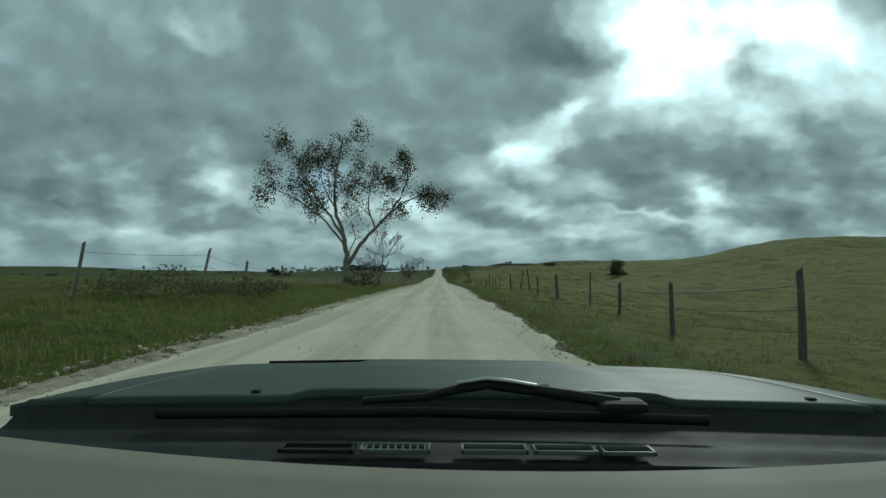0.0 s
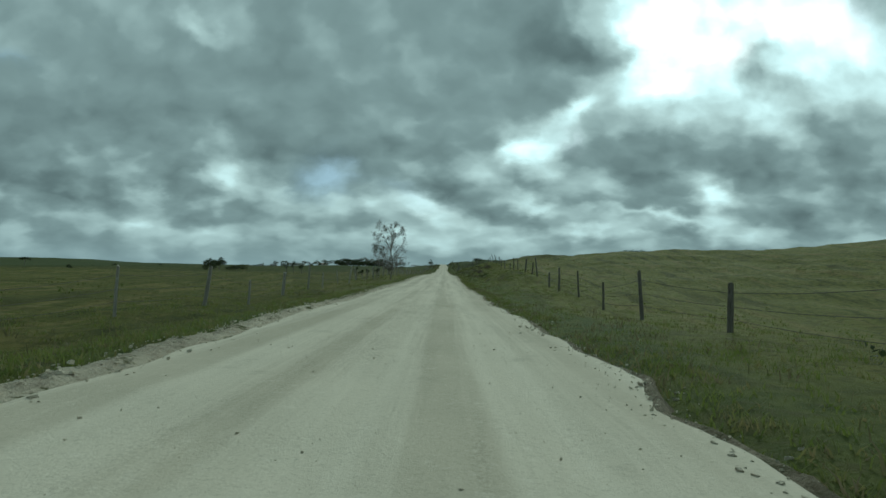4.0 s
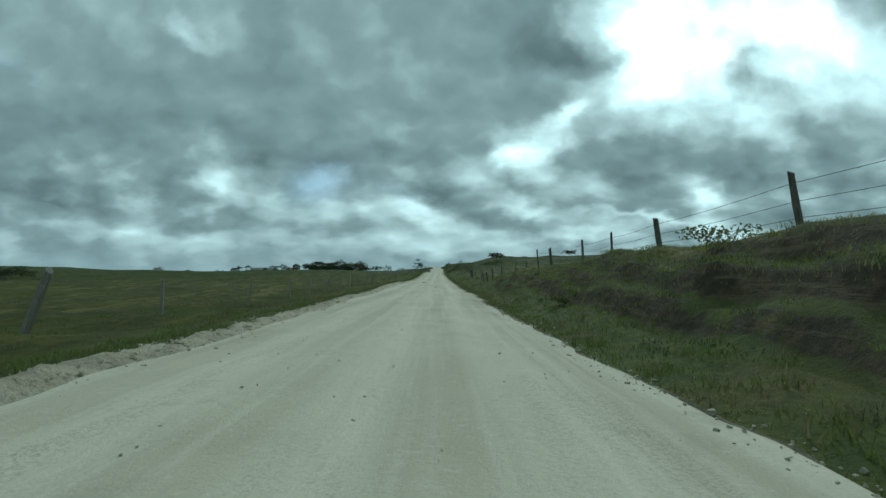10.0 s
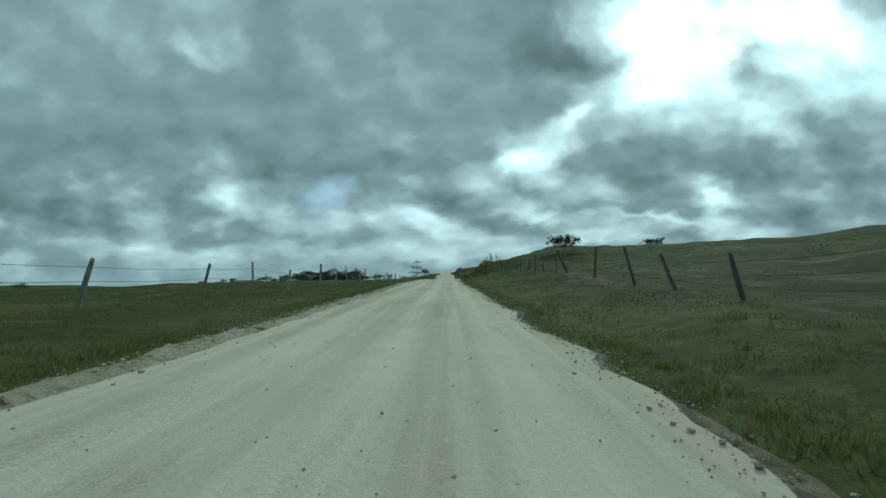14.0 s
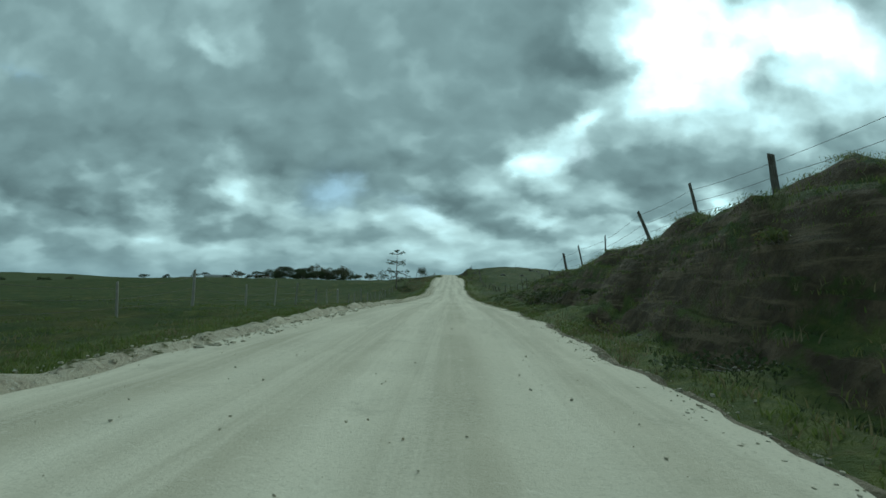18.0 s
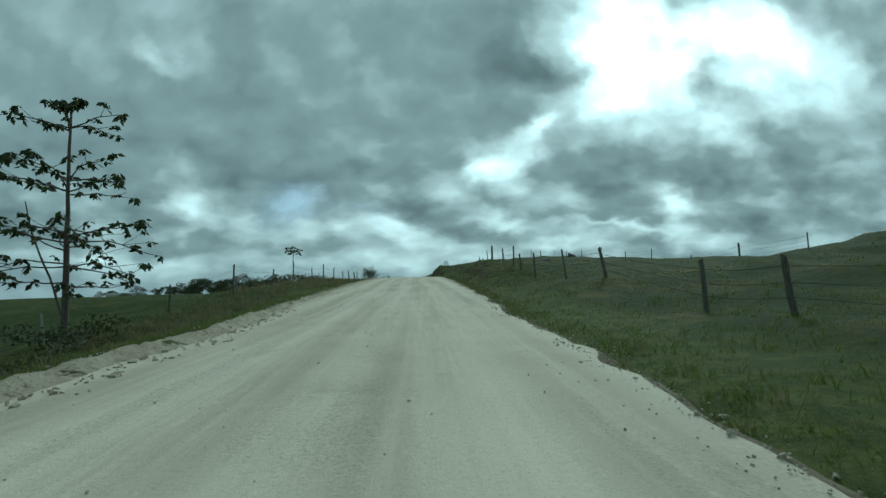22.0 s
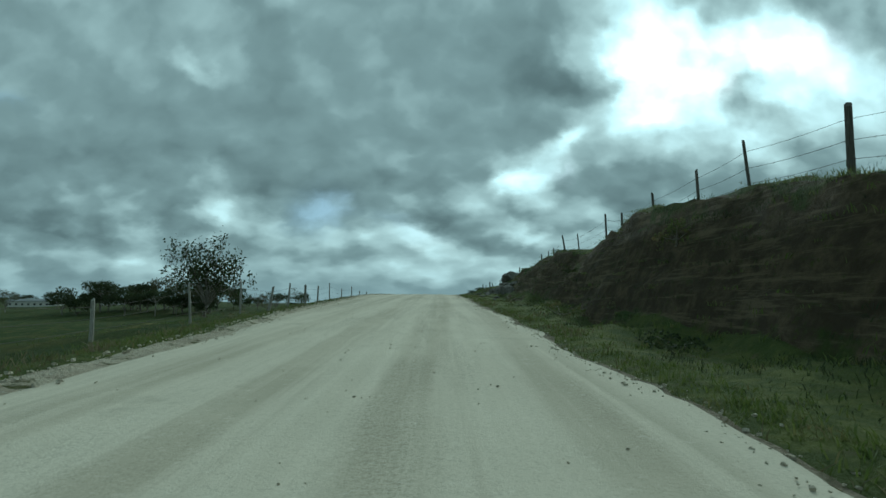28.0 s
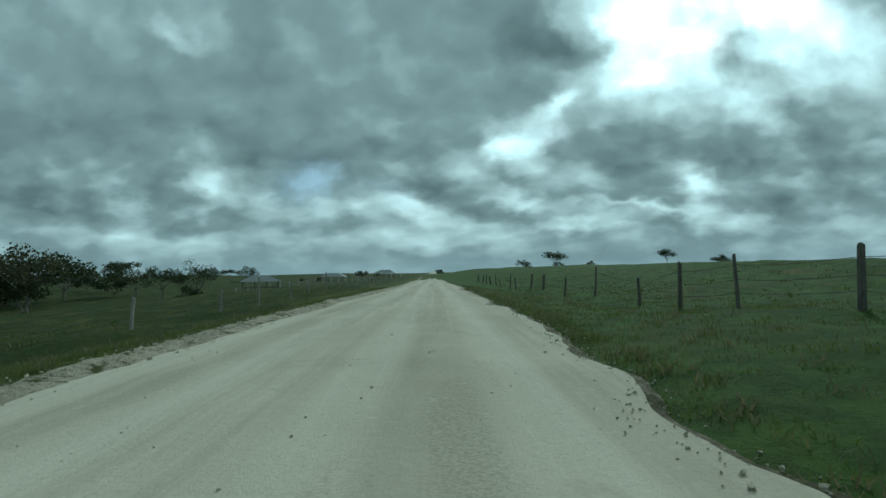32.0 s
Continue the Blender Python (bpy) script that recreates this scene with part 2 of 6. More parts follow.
# ---- materials ----
class Mat:
    """A small builder for node materials laid out in metres."""

    def __init__(self, name, rough=0.85, metal=0.0, spec=0.3):
        self.m = bpy.data.materials.new(name)
        self.m.use_nodes = True
        self.t = self.m.node_tree
        self.b = self.t.nodes["Principled BSDF"]
        self.b.inputs["Roughness"].default_value = rough
        self.b.inputs["Metallic"].default_value = metal
        self.b.inputs["Specular IOR Level"].default_value = spec
        self.geo = self.t.nodes.new("ShaderNodeNewGeometry")
        self.pos = self.geo.outputs["Position"]

    def put(self, sock, v):
        if isinstance(v, bpy.types.NodeSocket):
            self.t.links.new(v, sock)
        else:
            sock.default_value = v

    def local(self):
        return self.t.nodes.new("ShaderNodeTexCoord").outputs["Object"]

    def stretch(self, vec, sx, sy, sz):
        n = self.t.nodes.new("ShaderNodeVectorMath")
        n.operation = "MULTIPLY"
        self.put(n.inputs[0], vec)
        n.inputs[1].default_value = (sx, sy, sz)
        return n.outputs[0]

    def noise(self, scale, detail=4.0, rough=0.55, vec=None):
        n = self.t.nodes.new("ShaderNodeTexNoise")
        self.put(n.inputs["Vector"], self.pos if vec is None else vec)
        n.inputs["Scale"].default_value = scale
        n.inputs["Detail"].default_value = detail
        n.inputs["Roughness"].default_value = rough
        return n.outputs["Fac"]

    def cells(self, scale, vec=None, out="Distance"):
        n = self.t.nodes.new("ShaderNodeTexVoronoi")
        self.put(n.inputs["Vector"], self.pos if vec is None else vec)
        n.inputs["Scale"].default_value = scale
        return n.outputs[out]

    def math(self, op, a, b=0.0, clamp=False):
        n = self.t.nodes.new("ShaderNodeMath")
        n.operation, n.use_clamp = op, clamp
        self.put(n.inputs[0], a)
        self.put(n.inputs[1], b)
        return n.outputs[0]

    def step(self, v, lo, hi):
        n = self.t.nodes.new("ShaderNodeMapRange")
        n.interpolation_type = "SMOOTHSTEP"
        self.put(n.inputs[0], v)
        n.inputs[1].default_value, n.inputs[2].default_value = lo, hi
        return n.outputs[0]

    def mix(self, fac, a, b):
        n = self.t.nodes.new("ShaderNodeMix")
        n.data_type = "RGBA"
        self.put(n.inputs[0], fac)
        self.put(n.inputs[6], (*a, 1) if isinstance(a, tuple) else a)
        self.put(n.inputs[7], (*b, 1) if isinstance(b, tuple) else b)
        return n.outputs[2]

    def colour(self, c):
        self.put(self.b.inputs["Base Color"], (*c, 1) if isinstance(c, tuple) else c)

    def rough(self, v):
        self.put(self.b.inputs["Roughness"], v)

    def bump(self, h, strength=0.5, dist=0.05):
        n = self.t.nodes.new("ShaderNodeBump")
        n.inputs["Strength"].default_value = strength
        n.inputs["Distance"].default_value = dist
        self.put(n.inputs["Height"], h)
        self.t.links.new(n.outputs[0], self.b.inputs["Normal"])

    def island(self):
        return self.geo.outputs["Random Per Island"]

    def each(self):
        return self.t.nodes.new("ShaderNodeObjectInfo").outputs["Random"]


# pasture: grass greens, dry straw and bare soil where the bank is steep
g = Mat("pasture", 0.95, 0, 0.15)
nz = g.t.nodes.new("ShaderNodeSeparateXYZ")
g.t.links.new(g.geo.outputs["Normal"], nz.inputs[0])
where = g.t.nodes.new("ShaderNodeSeparateXYZ")
g.t.links.new(g.pos, where.inputs[0])
c = g.mix(g.step(g.noise(0.09, 5), 0.35, 0.65), (0.046, 0.054, 0.011), (0.088, 0.088, 0.020))
c = g.mix(g.step(g.noise(0.6, 5, 0.65), 0.45, 0.7), c, (0.119, 0.098, 0.031))
c = g.mix(g.math("MULTIPLY", g.step(g.noise(0.25, 6, 0.6), 0.56, 0.7), 0.55), c, (0.132, 0.105, 0.045))
# drier grass on the first stretch, its brightness standing in for sunshine there
dry = g.step(g.math("ADD", where.outputs[1], g.math("MULTIPLY", g.noise(0.03, 3), 120.0)), 330, 210)
side_x = g.step(g.math("ADD", where.outputs[0], g.math("MULTIPLY", g.noise(0.1, 3), 6.0)), -3.0, 3.0)
c = g.mix(g.math("MULTIPLY", dry, g.math("ADD", g.math("MULTIPLY", side_x, 0.42), 0.30)), c, (0.180, 0.182, 0.046))
# paler and darker bands drawn out along the road
drawn_band = g.noise(0.5, 5, 0.6, g.stretch(g.pos, 1.5, 0.16, 1.0))
c = g.mix(g.math("MULTIPLY", g.step(drawn_band, 0.53, 0.62), 0.7), c, (0.204, 0.168, 0.061))
c = g.mix(g.math("MULTIPLY", g.step(drawn_band, 0.46, 0.36), 0.55), c, (0.042, 0.046, 0.014))
# darker, greener grass on the rising half of the road, green sward along the verge
verge = g.step(g.math("ADD", g.math("ABSOLUTE", g.math("ADD", where.outputs[0], 0.9)), g.math("MULTIPLY", g.noise(0.5, 4), 2.2)), 7.6, 5.6)
deep_green = g.step(g.math("ADD", where.outputs[1], g.math("MULTIPLY", g.noise(0.02, 3), 160.0)), 380, 520)
c = g.mix(g.math("MULTIPLY", deep_green, g.step(g.noise(0.4, 4, 0.6), 0.76, 0.40)), c, (0.031, 0.053, 0.011))
c = g.mix(g.math("MULTIPLY", g.step(g.noise(3.1, 6, 0.72), 0.45, 0.62), 0.55), c, (0.031, 0.037, 0.010))
c = g.mix(g.math("MULTIPLY", g.step(g.noise(0.45, 6, 0.7), 0.54, 0.66), 0.45), c, (0.037, 0.040, 0.013))
c = g.mix(g.math("MULTIPLY", g.step(g.noise(0.7, 5, 0.65, g.stretch(g.pos, 1.0, 0.5, 1.0)), 0.58, 0.70), 0.6), c, (0.127, 0.135, 0.030))
c = g.mix(g.math("MULTIPLY", g.step(g.noise(11.0, 5, 0.75), 0.52, 0.68), 0.45), c, (0.129, 0.122, 0.036))
c = g.mix(g.math("MULTIPLY", g.step(g.noise(1.7, 6, 0.75), 0.60, 0.72), 0.45), c, (0.106, 0.080, 0.038))
steep = g.math("ADD", nz.outputs[2], g.math("MULTIPLY", g.math("SUBTRACT", g.noise(1.3, 6, 0.7), 0.5), 0.55))
soil = g.mix(g.step(g.noise(2.2, 6, 0.7), 0.4, 0.7), (0.046, 0.035, 0.021), (0.105, 0.080, 0.048))
layer = g.noise(1.0, 5, 0.7, g.stretch(g.pos, 0.5, 0.35, 5.0))
soil = g.mix(g.math("MULTIPLY", g.step(layer, 0.52, 0.62), 0.7), soil, (0.149, 0.118, 0.072))
soil = g.mix(g.step(g.noise(7.0, 5, 0.75), 0.58, 0.66), soil, (0.055, 0.058, 0.016))
sward = g.mix(g.step(g.noise(2.4, 5, 0.7), 0.40, 0.62), (0.062, 0.082, 0.019), (0.112, 0.126, 0.032))
sward = g.mix(g.math("MULTIPLY", g.step(g.noise(1.1, 5, 0.7), 0.55, 0.66), 0.7), sward, (0.085, 0.078, 0.036))
c = g.mix(g.math("MULTIPLY", verge, g.step(g.noise(0.30, 5, 0.65), 0.26, 0.50)), c, sward)
# fresh grass past the last cutting
fresh = g.math("MULTIPLY", g.step(g.math("ADD", where.outputs[1], g.math("MULTIPLY", g.noise(0.12, 3), 16.0)), 738, 764), g.step(where.outputs[0], -6.0, 3.0))
blade = g.mix(g.step(g.noise(1.6, 5, 0.7), 0.36, 0.64), (0.034, 0.066, 0.011), (0.075, 0.122, 0.022))
c = g.mix(g.math("MULTIPLY", fresh, g.step(g.noise(0.35, 5, 0.65), 0.72, 0.46)), c, blade)
c = g.mix(g.step(steep, 0.88, 0.78), c, soil)
g.colour(c)
g.bump(g.math("ADD", g.noise(12, 6, 0.75), g.math("MULTIPLY", g.noise(2.2, 5, 0.65), 1.5)), 0.75, 0.12)
M_GRASS = g.m

# pale marl gravel with packed wheel tracks
g = Mat("gravel", 0.95, 0, 0.15)
sx = g.t.nodes.new("ShaderNodeSeparateXYZ")
g.t.links.new(g.pos, sx.inputs[0])
lane = g.math("ADD", sx.outputs[0], g.math("MULTIPLY", g.math("SUBTRACT", g.noise(0.03, 2), 0.5), 1.4))
track = g.math("ABSOLUTE", g.math("SINE", g.math("MULTIPLY", lane, 2.05)))
c = g.mix(g.step(g.noise(0.22, 5, 0.6), 0.35, 0.7), (0.43, 0.385, 0.295), (0.52, 0.468, 0.365))
streak = g.noise(1.0, 5, 0.65, g.stretch(g.pos, 2.6, 0.05, 1))
c = g.mix(g.math("MULTIPLY", g.step(streak, 0.42, 0.66), 0.75), c, (0.61, 0.555, 0.445))
c = g.mix(g.math("MULTIPLY", g.step(track, 0.5, 1.0), 0.5), c, (0.655, 0.60, 0.485))
loose = g.step(g.noise(1.0, 4, 0.6, g.stretch(g.pos, 1.1, 0.12, 1)), 0.50, 0.64)
c = g.mix(g.math("MULTIPLY", g.math("MULTIPLY", loose, g.step(g.noise(30, 3, 0.8), 0.42, 0.66)), 0.6), c, (0.27, 0.24, 0.18))
c = g.mix(g.math("MULTIPLY", g.step(g.noise(26, 3, 0.8), 0.50, 0.72), 0.35), c, (0.30, 0.265, 0.20))
c = g.mix(g.math("MULTIPLY", g.step(g.noise(9, 4, 0.75), 0.56, 0.70), 0.4), c, (0.66, 0.61, 0.51))
c = g.mix(g.math("MULTIPLY", g.step(g.noise(0.8, 6, 0.7), 0.58, 0.72), 0.45), c, (0.34, 0.305, 0.235))
g.colour(c)
g.bump(g.math("ADD", g.noise(55, 3, 0.8), g.math("MULTIPLY", g.noise(11, 4, 0.7), 1.2)), 0.5, 0.014)
M_ROAD = g.m


def stone_mat(name, a, b, dark, scale=1.5, rough=0.92):
    g = Mat(name, rough, 0, 0.2)
    v = g.local()
    c = g.mix(g.step(g.noise(scale, 6, 0.7, v), 0.35, 0.7), a, b)
    c = g.mix(g.step(g.noise(scale * 3.1, 5, 0.7, v), 0.52, 0.72), c, dark)
    c = g.mix(g.math("MULTIPLY", g.island(), 0.35), c, a)
    g.colour(c)
    g.bump(g.math("ADD", g.noise(scale * 6, 6, 0.75, v), g.math("MULTIPLY", g.cells(scale * 2, v), 0.7)), 0.9, 0.06)
    return g.m


g = Mat("crumbled_shoulder", 0.95, 0, 0.15)
c = g.mix(g.step(g.noise(0.9, 5, 0.65), 0.35, 0.65), (0.50, 0.45, 0.345), (0.37, 0.325, 0.245))
c = g.mix(g.math("MULTIPLY", g.step(g.noise(7.0, 5, 0.7), 0.50, 0.70), 0.7), c, (0.19, 0.165, 0.12))
c = g.mix(g.step(g.noise(13.0, 4, 0.7), 0.58, 0.72), c, (0.50, 0.475, 0.40))
c = g.mix(g.step(g.noise(2.3, 5, 0.7), 0.55, 0.64), c, (0.082, 0.086, 0.030))
g.colour(c)
g.bump(g.math("ADD", g.noise(16, 5, 0.75), g.math("MULTIPLY", g.noise(5, 4, 0.6), 1.4)), 1.0, 0.06)
M_SHOULDER = g.m
g = Mat("soil_edge", 0.95, 0, 0.15)
c = g.mix(g.step(g.noise(3.0, 5, 0.7), 0.40, 0.60), (0.25, 0.215, 0.155), (0.13, 0.110, 0.072))
c = g.mix(g.step(g.noise(1.4, 5, 0.7), 0.50, 0.60), c, (0.085, 0.080, 0.040))
c = g.mix(g.step(g.noise(14.0, 4, 0.7), 0.60, 0.72), c, (0.44, 0.395, 0.30))
g.colour(c)
g.bump(g.math("ADD", g.noise(16, 5, 0.75), g.math("MULTIPLY", g.noise(5, 4, 0.6), 1.4)), 1.0, 0.06)
M_SOIL_EDGE = g.m
M_STONE = stone_mat("loose_stone", (0.66, 0.60, 0.47), (0.54, 0.48, 0.37), (0.40, 0.35, 0.26), 6)
M_ROCK = stone_mat("limestone", (0.155, 0.148, 0.13), (0.085, 0.082, 0.072), (0.035, 0.036, 0.030), 1.4)


def wood_mat(name, a, b, scale=1.0):
    g = Mat(name, 0.9, 0, 0.2)
    v = g.local()
    grain = g.noise(14 * scale, 5, 0.7, g.stretch(v, 3.0, 3.0, 0.22))
    c = g.mix(g.step(grain, 0.35, 0.68), a, b)
    c = g.mix(g.step(g.noise(3.2, 4, 0.6, v), 0.55, 0.75), c, tuple(x * 1.5 for x in a))
    c = g.mix(g.math("MULTIPLY", g.each(), 0.45), c, tuple(x * 0.6 for x in b))
    g.colour(c)
    g.bump(grain, 0.7, 0.02)
    return g.m


M_POST = wood_mat("weathered_post", (0.19, 0.178, 0.155), (0.075, 0.068, 0.056))
M_POST_PALE = wood_mat("pale_post", (0.40, 0.38, 0.335), (0.20, 0.186, 0.158))
M_BARK = wood_mat("pale_bark", (0.30, 0.275, 0.235), (0.15, 0.134, 0.11), 0.7)
M_TWIG = wood_mat("dry_twig", (0.165, 0.135, 0.115), (0.09, 0.074, 0.06), 0.7)
M_TIMBER = wood_mat("shed_timber", (0.28, 0.26, 0.22), (0.16, 0.145, 0.12), 0.6)


def leaf_mat(name, a, b, dry, amount=0.2):
    g = Mat(name, 0.6, 0, 0.35)
    c = g.mix(g.island(), a, b)
    c = g.mix(g.step(g.noise(3.0, 2, 0.5), 0.62 - amount * 0.4, 0.85 - amount * 0.4), c, dry)
    g.colour(c)
    g.b.inputs["Subsurface Weight"].default_value = 0.0
    tr = g.t.nodes.new("ShaderNodeBsdfTranslucent")
    g.t.links.new(g.b.inputs["Base Color"].links[0].from_socket, tr.inputs[0])
    ms = g.t.nodes.new("ShaderNodeMixShader")
    ms.inputs[0].default_value = 0.5
    out = g.t.nodes["Material Output"]
    g.t.links.new(g.b.outputs[0], ms.inputs[1])
    g.t.links.new(tr.outputs[0], ms.inputs[2])
    g.t.links.new(ms.outputs[0], out.inputs[0])
    return g.m


M_LEAF = leaf_mat("tree_leaf", (0.050, 0.058, 0.028), (0.080, 0.084, 0.040), (0.105, 0.088, 0.045), 0.40)
M_LEAF_DARK = leaf_mat("dark_leaf", (0.028, 0.042, 0.016), (0.050, 0.068, 0.026), (0.075, 0.072, 0.032))
M_LEAF_GREEN = leaf_mat("weed_leaf", (0.070, 0.092, 0.028), (0.115, 0.130, 0.045), (0.15, 0.125, 0.06), 0.35)
M_LEAF_BROWN = leaf_mat("withered_leaf", (0.10, 0.075, 0.05), (0.14, 0.105, 0.07), (0.07, 0.07, 0.035), 0.4)
M_BLADE = leaf_mat("grass_blade", (0.080, 0.115, 0.024), (0.135, 0.165, 0.042), (0.185, 0.165, 0.075), 0.3)
# brighter copy of the grass blade, with sunshine put into its colour
M_BLADE_SUNNY = leaf_mat("sunlit_blade", (0.120, 0.160, 0.034), (0.190, 0.220, 0.054), (0.24, 0.205, 0.095), 0.4)
M_BLADE_DRY = leaf_mat("dry_blade", (0.085, 0.090, 0.035), (0.16, 0.145, 0.075), (0.20, 0.17, 0.10), 0.5)


def plain(name, col, rough=0.6, metal=0.0, spec=0.4, wear=0.25, scale=4.0):
    g = Mat(name, rough, metal, spec)
    v = g.local()
    dark = tuple(x * (1 - wear) for x in col)
    g.colour(g.mix(g.step(g.noise(scale, 5, 0.65, v), 0.35, 0.7), col, dark))
    g.rough(g.math("ADD", g.math("MULTIPLY", g.noise(scale * 2.5, 4, 0.6, v), 0.25), rough - 0.12))
    return g.m


M_WIRE = plain("rusty_wire", (0.10, 0.085, 0.07), 0.6, 0.7)
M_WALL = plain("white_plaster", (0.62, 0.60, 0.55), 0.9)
M_TIN = plain("grey_sheet_roof", (0.26, 0.265, 0.265), 0.45, 0.6)
M_TIN_RED = plain("rusted_sheet_roof", (0.25, 0.13, 0.085), 0.6, 0.3)
M_GLASS_DARK = plain("dark_pane", (0.03, 0.035, 0.04), 0.15, 0, 0.5)
M_PAINT = plain("car_paint", (0.038, 0.056, 0.038), 0.5, 0.0, 0.22, 0.25, 2.0)
M_COWL = plain("black_plastic", (0.024, 0.026, 0.024), 0.7, 0, 0.2, 0.4, 8)
M_DASH = plain("grey_dash_vinyl", (0.190, 0.183, 0.152), 0.75, 0, 0.25, 0.2, 3)
M_RUBBER = plain("black_rubber", (0.012, 0.012, 0.012), 0.85)
M_CHROME = plain("worn_metal", (0.50, 0.50, 0.49), 0.35, 1.0)
M_LAMP = plain("headlamp_lens", (0.55, 0.56, 0.56), 0.1)
M_TRIM = plain("lighter_vent_trim", (0.16, 0.165, 0.155), 0.5)

# ---- land ----
ROAD_Z = [0.02, -0.07, -0.24, -0.55, -0.76, -0.77, -0.50, -0.45, -0.51, -0.50, -0.37, -0.18, 0.47, 1.11, 1.56, 1.80, 1.35, 1.43, 2.39, 3.75, 4.97, 5.47, 5.97, 7.16, 8.21, 8.49, 8.51, 8.26, 7.92, 7.59, 7.30]

RIGHT, LEFT = [], []


def right(*row):
    RIGHT.append(row)


def left(*row):
    LEFT.append(row)


# station along the road, toe of the bank, its top, its height over the road, height at 25 m, height at 70 m
right(-40, 2.6, 5.5, -0.52, -0.20, 1.00)
right(0, 2.6, 5.5, -0.45, -0.15, 2.00)
right(38, 2.6, 5.5, 0.01, 0.30, 4.79)
right(66, 2.6, 5.5, -0.13, 0.54, 5.20)
right(95, 2.6, 5.5, 0.08, -0.47, 9.28)
right(125, 2.8, 6.5, -0.07, -1.20, 7.41)
right(152, 2.8, 7.6, 1.48, 2.06, 6.92)
right(165, 2.8, 7.6, 1.35, 3.83, 6.92)
right(185, 2.8, 7.6, 2.46, 4.11, 2.97)
right(205, 2.8, 7.4, 2.25, 2.28, 4.00)
right(225, 2.8, 6.6, 1.93, 5.49, 3.78)
right(260, 2.8, 6.6, 1.92, 2.48, 2.90)
right(274, 2.8, 6.4, 1.61, 1.50, 7.37)
right(300, 2.6, 5.2, 0.24, 1.55, 10.24)
right(322, 2.6, 5.2, 0.59, 2.02, 8.30)
right(350, 2.8, 6.0, 0.49, 2.31, 5.27)
right(380, 2.8, 7.0, 0.80, 2.79, 3.43)
right(415, 2.8, 8.4, 1.62, 2.49, 6.59)
right(430, 3.6, 7.6, 3.47, 5.02, 2.84)
right(437.5, 3.9, 7.4, 3.01, 5.84, 5.72)
right(445, 4.0, 7.4, 3.21, 5.95, 7.45)
right(451, 4.0, 7.4, 2.88, 6.90, 6.97)
right(457, 3.8, 7.4, 2.59, 4.88, 7.59)
right(463, 3.3, 7.7, 2.40, 3.70, 8.94)
right(470, 2.8, 8.0, 2.33, 3.51, 8.35)
right(480, 2.7, 8.1, 1.39, 4.50, 8.85)
right(490, 2.8, 8.0, 0.96, 3.62, 8.86)
right(514, 2.6, 7.0, -0.10, 4.39, 9.72)
right(532, 2.6, 6.0, 0.14, 3.11, 6.68)
right(541, 2.6, 5.7, 0.10, 2.39, 4.56)
right(546, 2.6, 5.6, 0.58, 1.57, 3.79)
right(555, 2.7, 5.7, 0.32, 0.99, 0.69)
right(563, 2.8, 6.0, 0.90, 1.36, 10.21)
right(575, 2.8, 6.6, 1.58, 0.40, 4.15)
right(592, 2.8, 7.2, 1.15, 1.44, 0.66)
right(612, 2.8, 8.0, -0.04, 2.60, -0.43)
right(645, 2.8, 8.0, 1.45, 4.35, 1.85)
right(672, 4.0, 7.2, 1.17, 4.32, 2.31)
right(678, 4.2, 7.1, 2.68, 4.46, 3.15)
right(683, 4.4, 7.0, 3.25, 4.92, 2.24)
right(689, 4.4, 7.0, 3.46, 4.67, 2.86)
right(695, 4.4, 7.0, 2.68, 3.96, 2.67)
right(701, 4.3, 7.1, 2.83, 3.40, 2.64)
right(707, 4.2, 7.2, 2.61, 4.08, 3.02)
right(714, 4.5, 7.2, 2.28, 3.47, 2.65)
right(721, 4.8, 7.2, 1.10, 2.72, 2.20)
right(726, 4.8, 7.4, 1.60, 2.61, 1.69)
right(731, 4.6, 7.6, 1.34, -0.24, 1.20)
right(755, 2.6, 7.0, 0.96, 1.30, 0.35)
right(778, 2.6, 6.2, 0.13, 1.17, 0.69)
right(900, 2.6, 6.2, 0.30, 2.51, 3.09)
left(-40, 4.2, 7.5, 0.30, 0.30, 0.20)
left(0, 4.2, 7.5, 0.35, 0.30, 0.20)
left(45, 4.2, 7.5, 0.25, 0.20, 0.20)
left(65, 4.2, 8.0, -0.20, -0.00, 0.60)
left(100, 4.2, 8.0, -0.40, -0.20, 0.30)
left(155, 4.2, 8.0, -0.00, -0.10, -0.20)
left(215, 4.2, 8.0, -0.10, -0.30, -0.70)
left(257, 4.2, 8.0, -0.40, -0.40, -1.20)
left(305, 4.2, 8.5, -0.20, -0.30, -2.40)
left(335, 4.2, 8.5, 0.40, -0.22, -2.16)
left(365, 4.2, 8.5, 0.20, 0.21, -2.37)
left(425, 4.2, 8.5, -0.30, 0.00, -0.71)
left(455, 4.2, 8.5, -0.20, -0.07, -1.83)
left(500, 4.2, 9.0, -0.90, -1.00, -2.00)
left(540, 4.2, 9.0, -1.21, -1.94, -3.00)
left(558, 4.0, 7.5, 0.23, -2.18, -4.41)
left(573, 4.0, 7.5, 0.26, -1.14, -5.72)
left(592, 4.0, 7.5, -0.20, -1.58, -6.28)
left(620, 4.2, 8.0, -0.48, -2.14, -6.76)
left(690, 4.2, 8.0, -0.38, -2.90, -3.56)
left(713, 4.2, 8.0, -0.48, -3.85, -3.86)
left(735, 4.2, 9.0, -0.35, -2.48, -7.96)
left(768, 4.2, 9.5, -0.90, -2.02, -6.35)
left(790, 4.2, 9.0, -0.60, -1.47, -5.79)
left(820, 4.2, 9.0, -0.10, -0.64, -6.92)
left(870, 4.2, 9.0, 0.00, -0.61, -8.00)
left(930, 4.2, 9.0, 0.00, -0.90, -3.67)
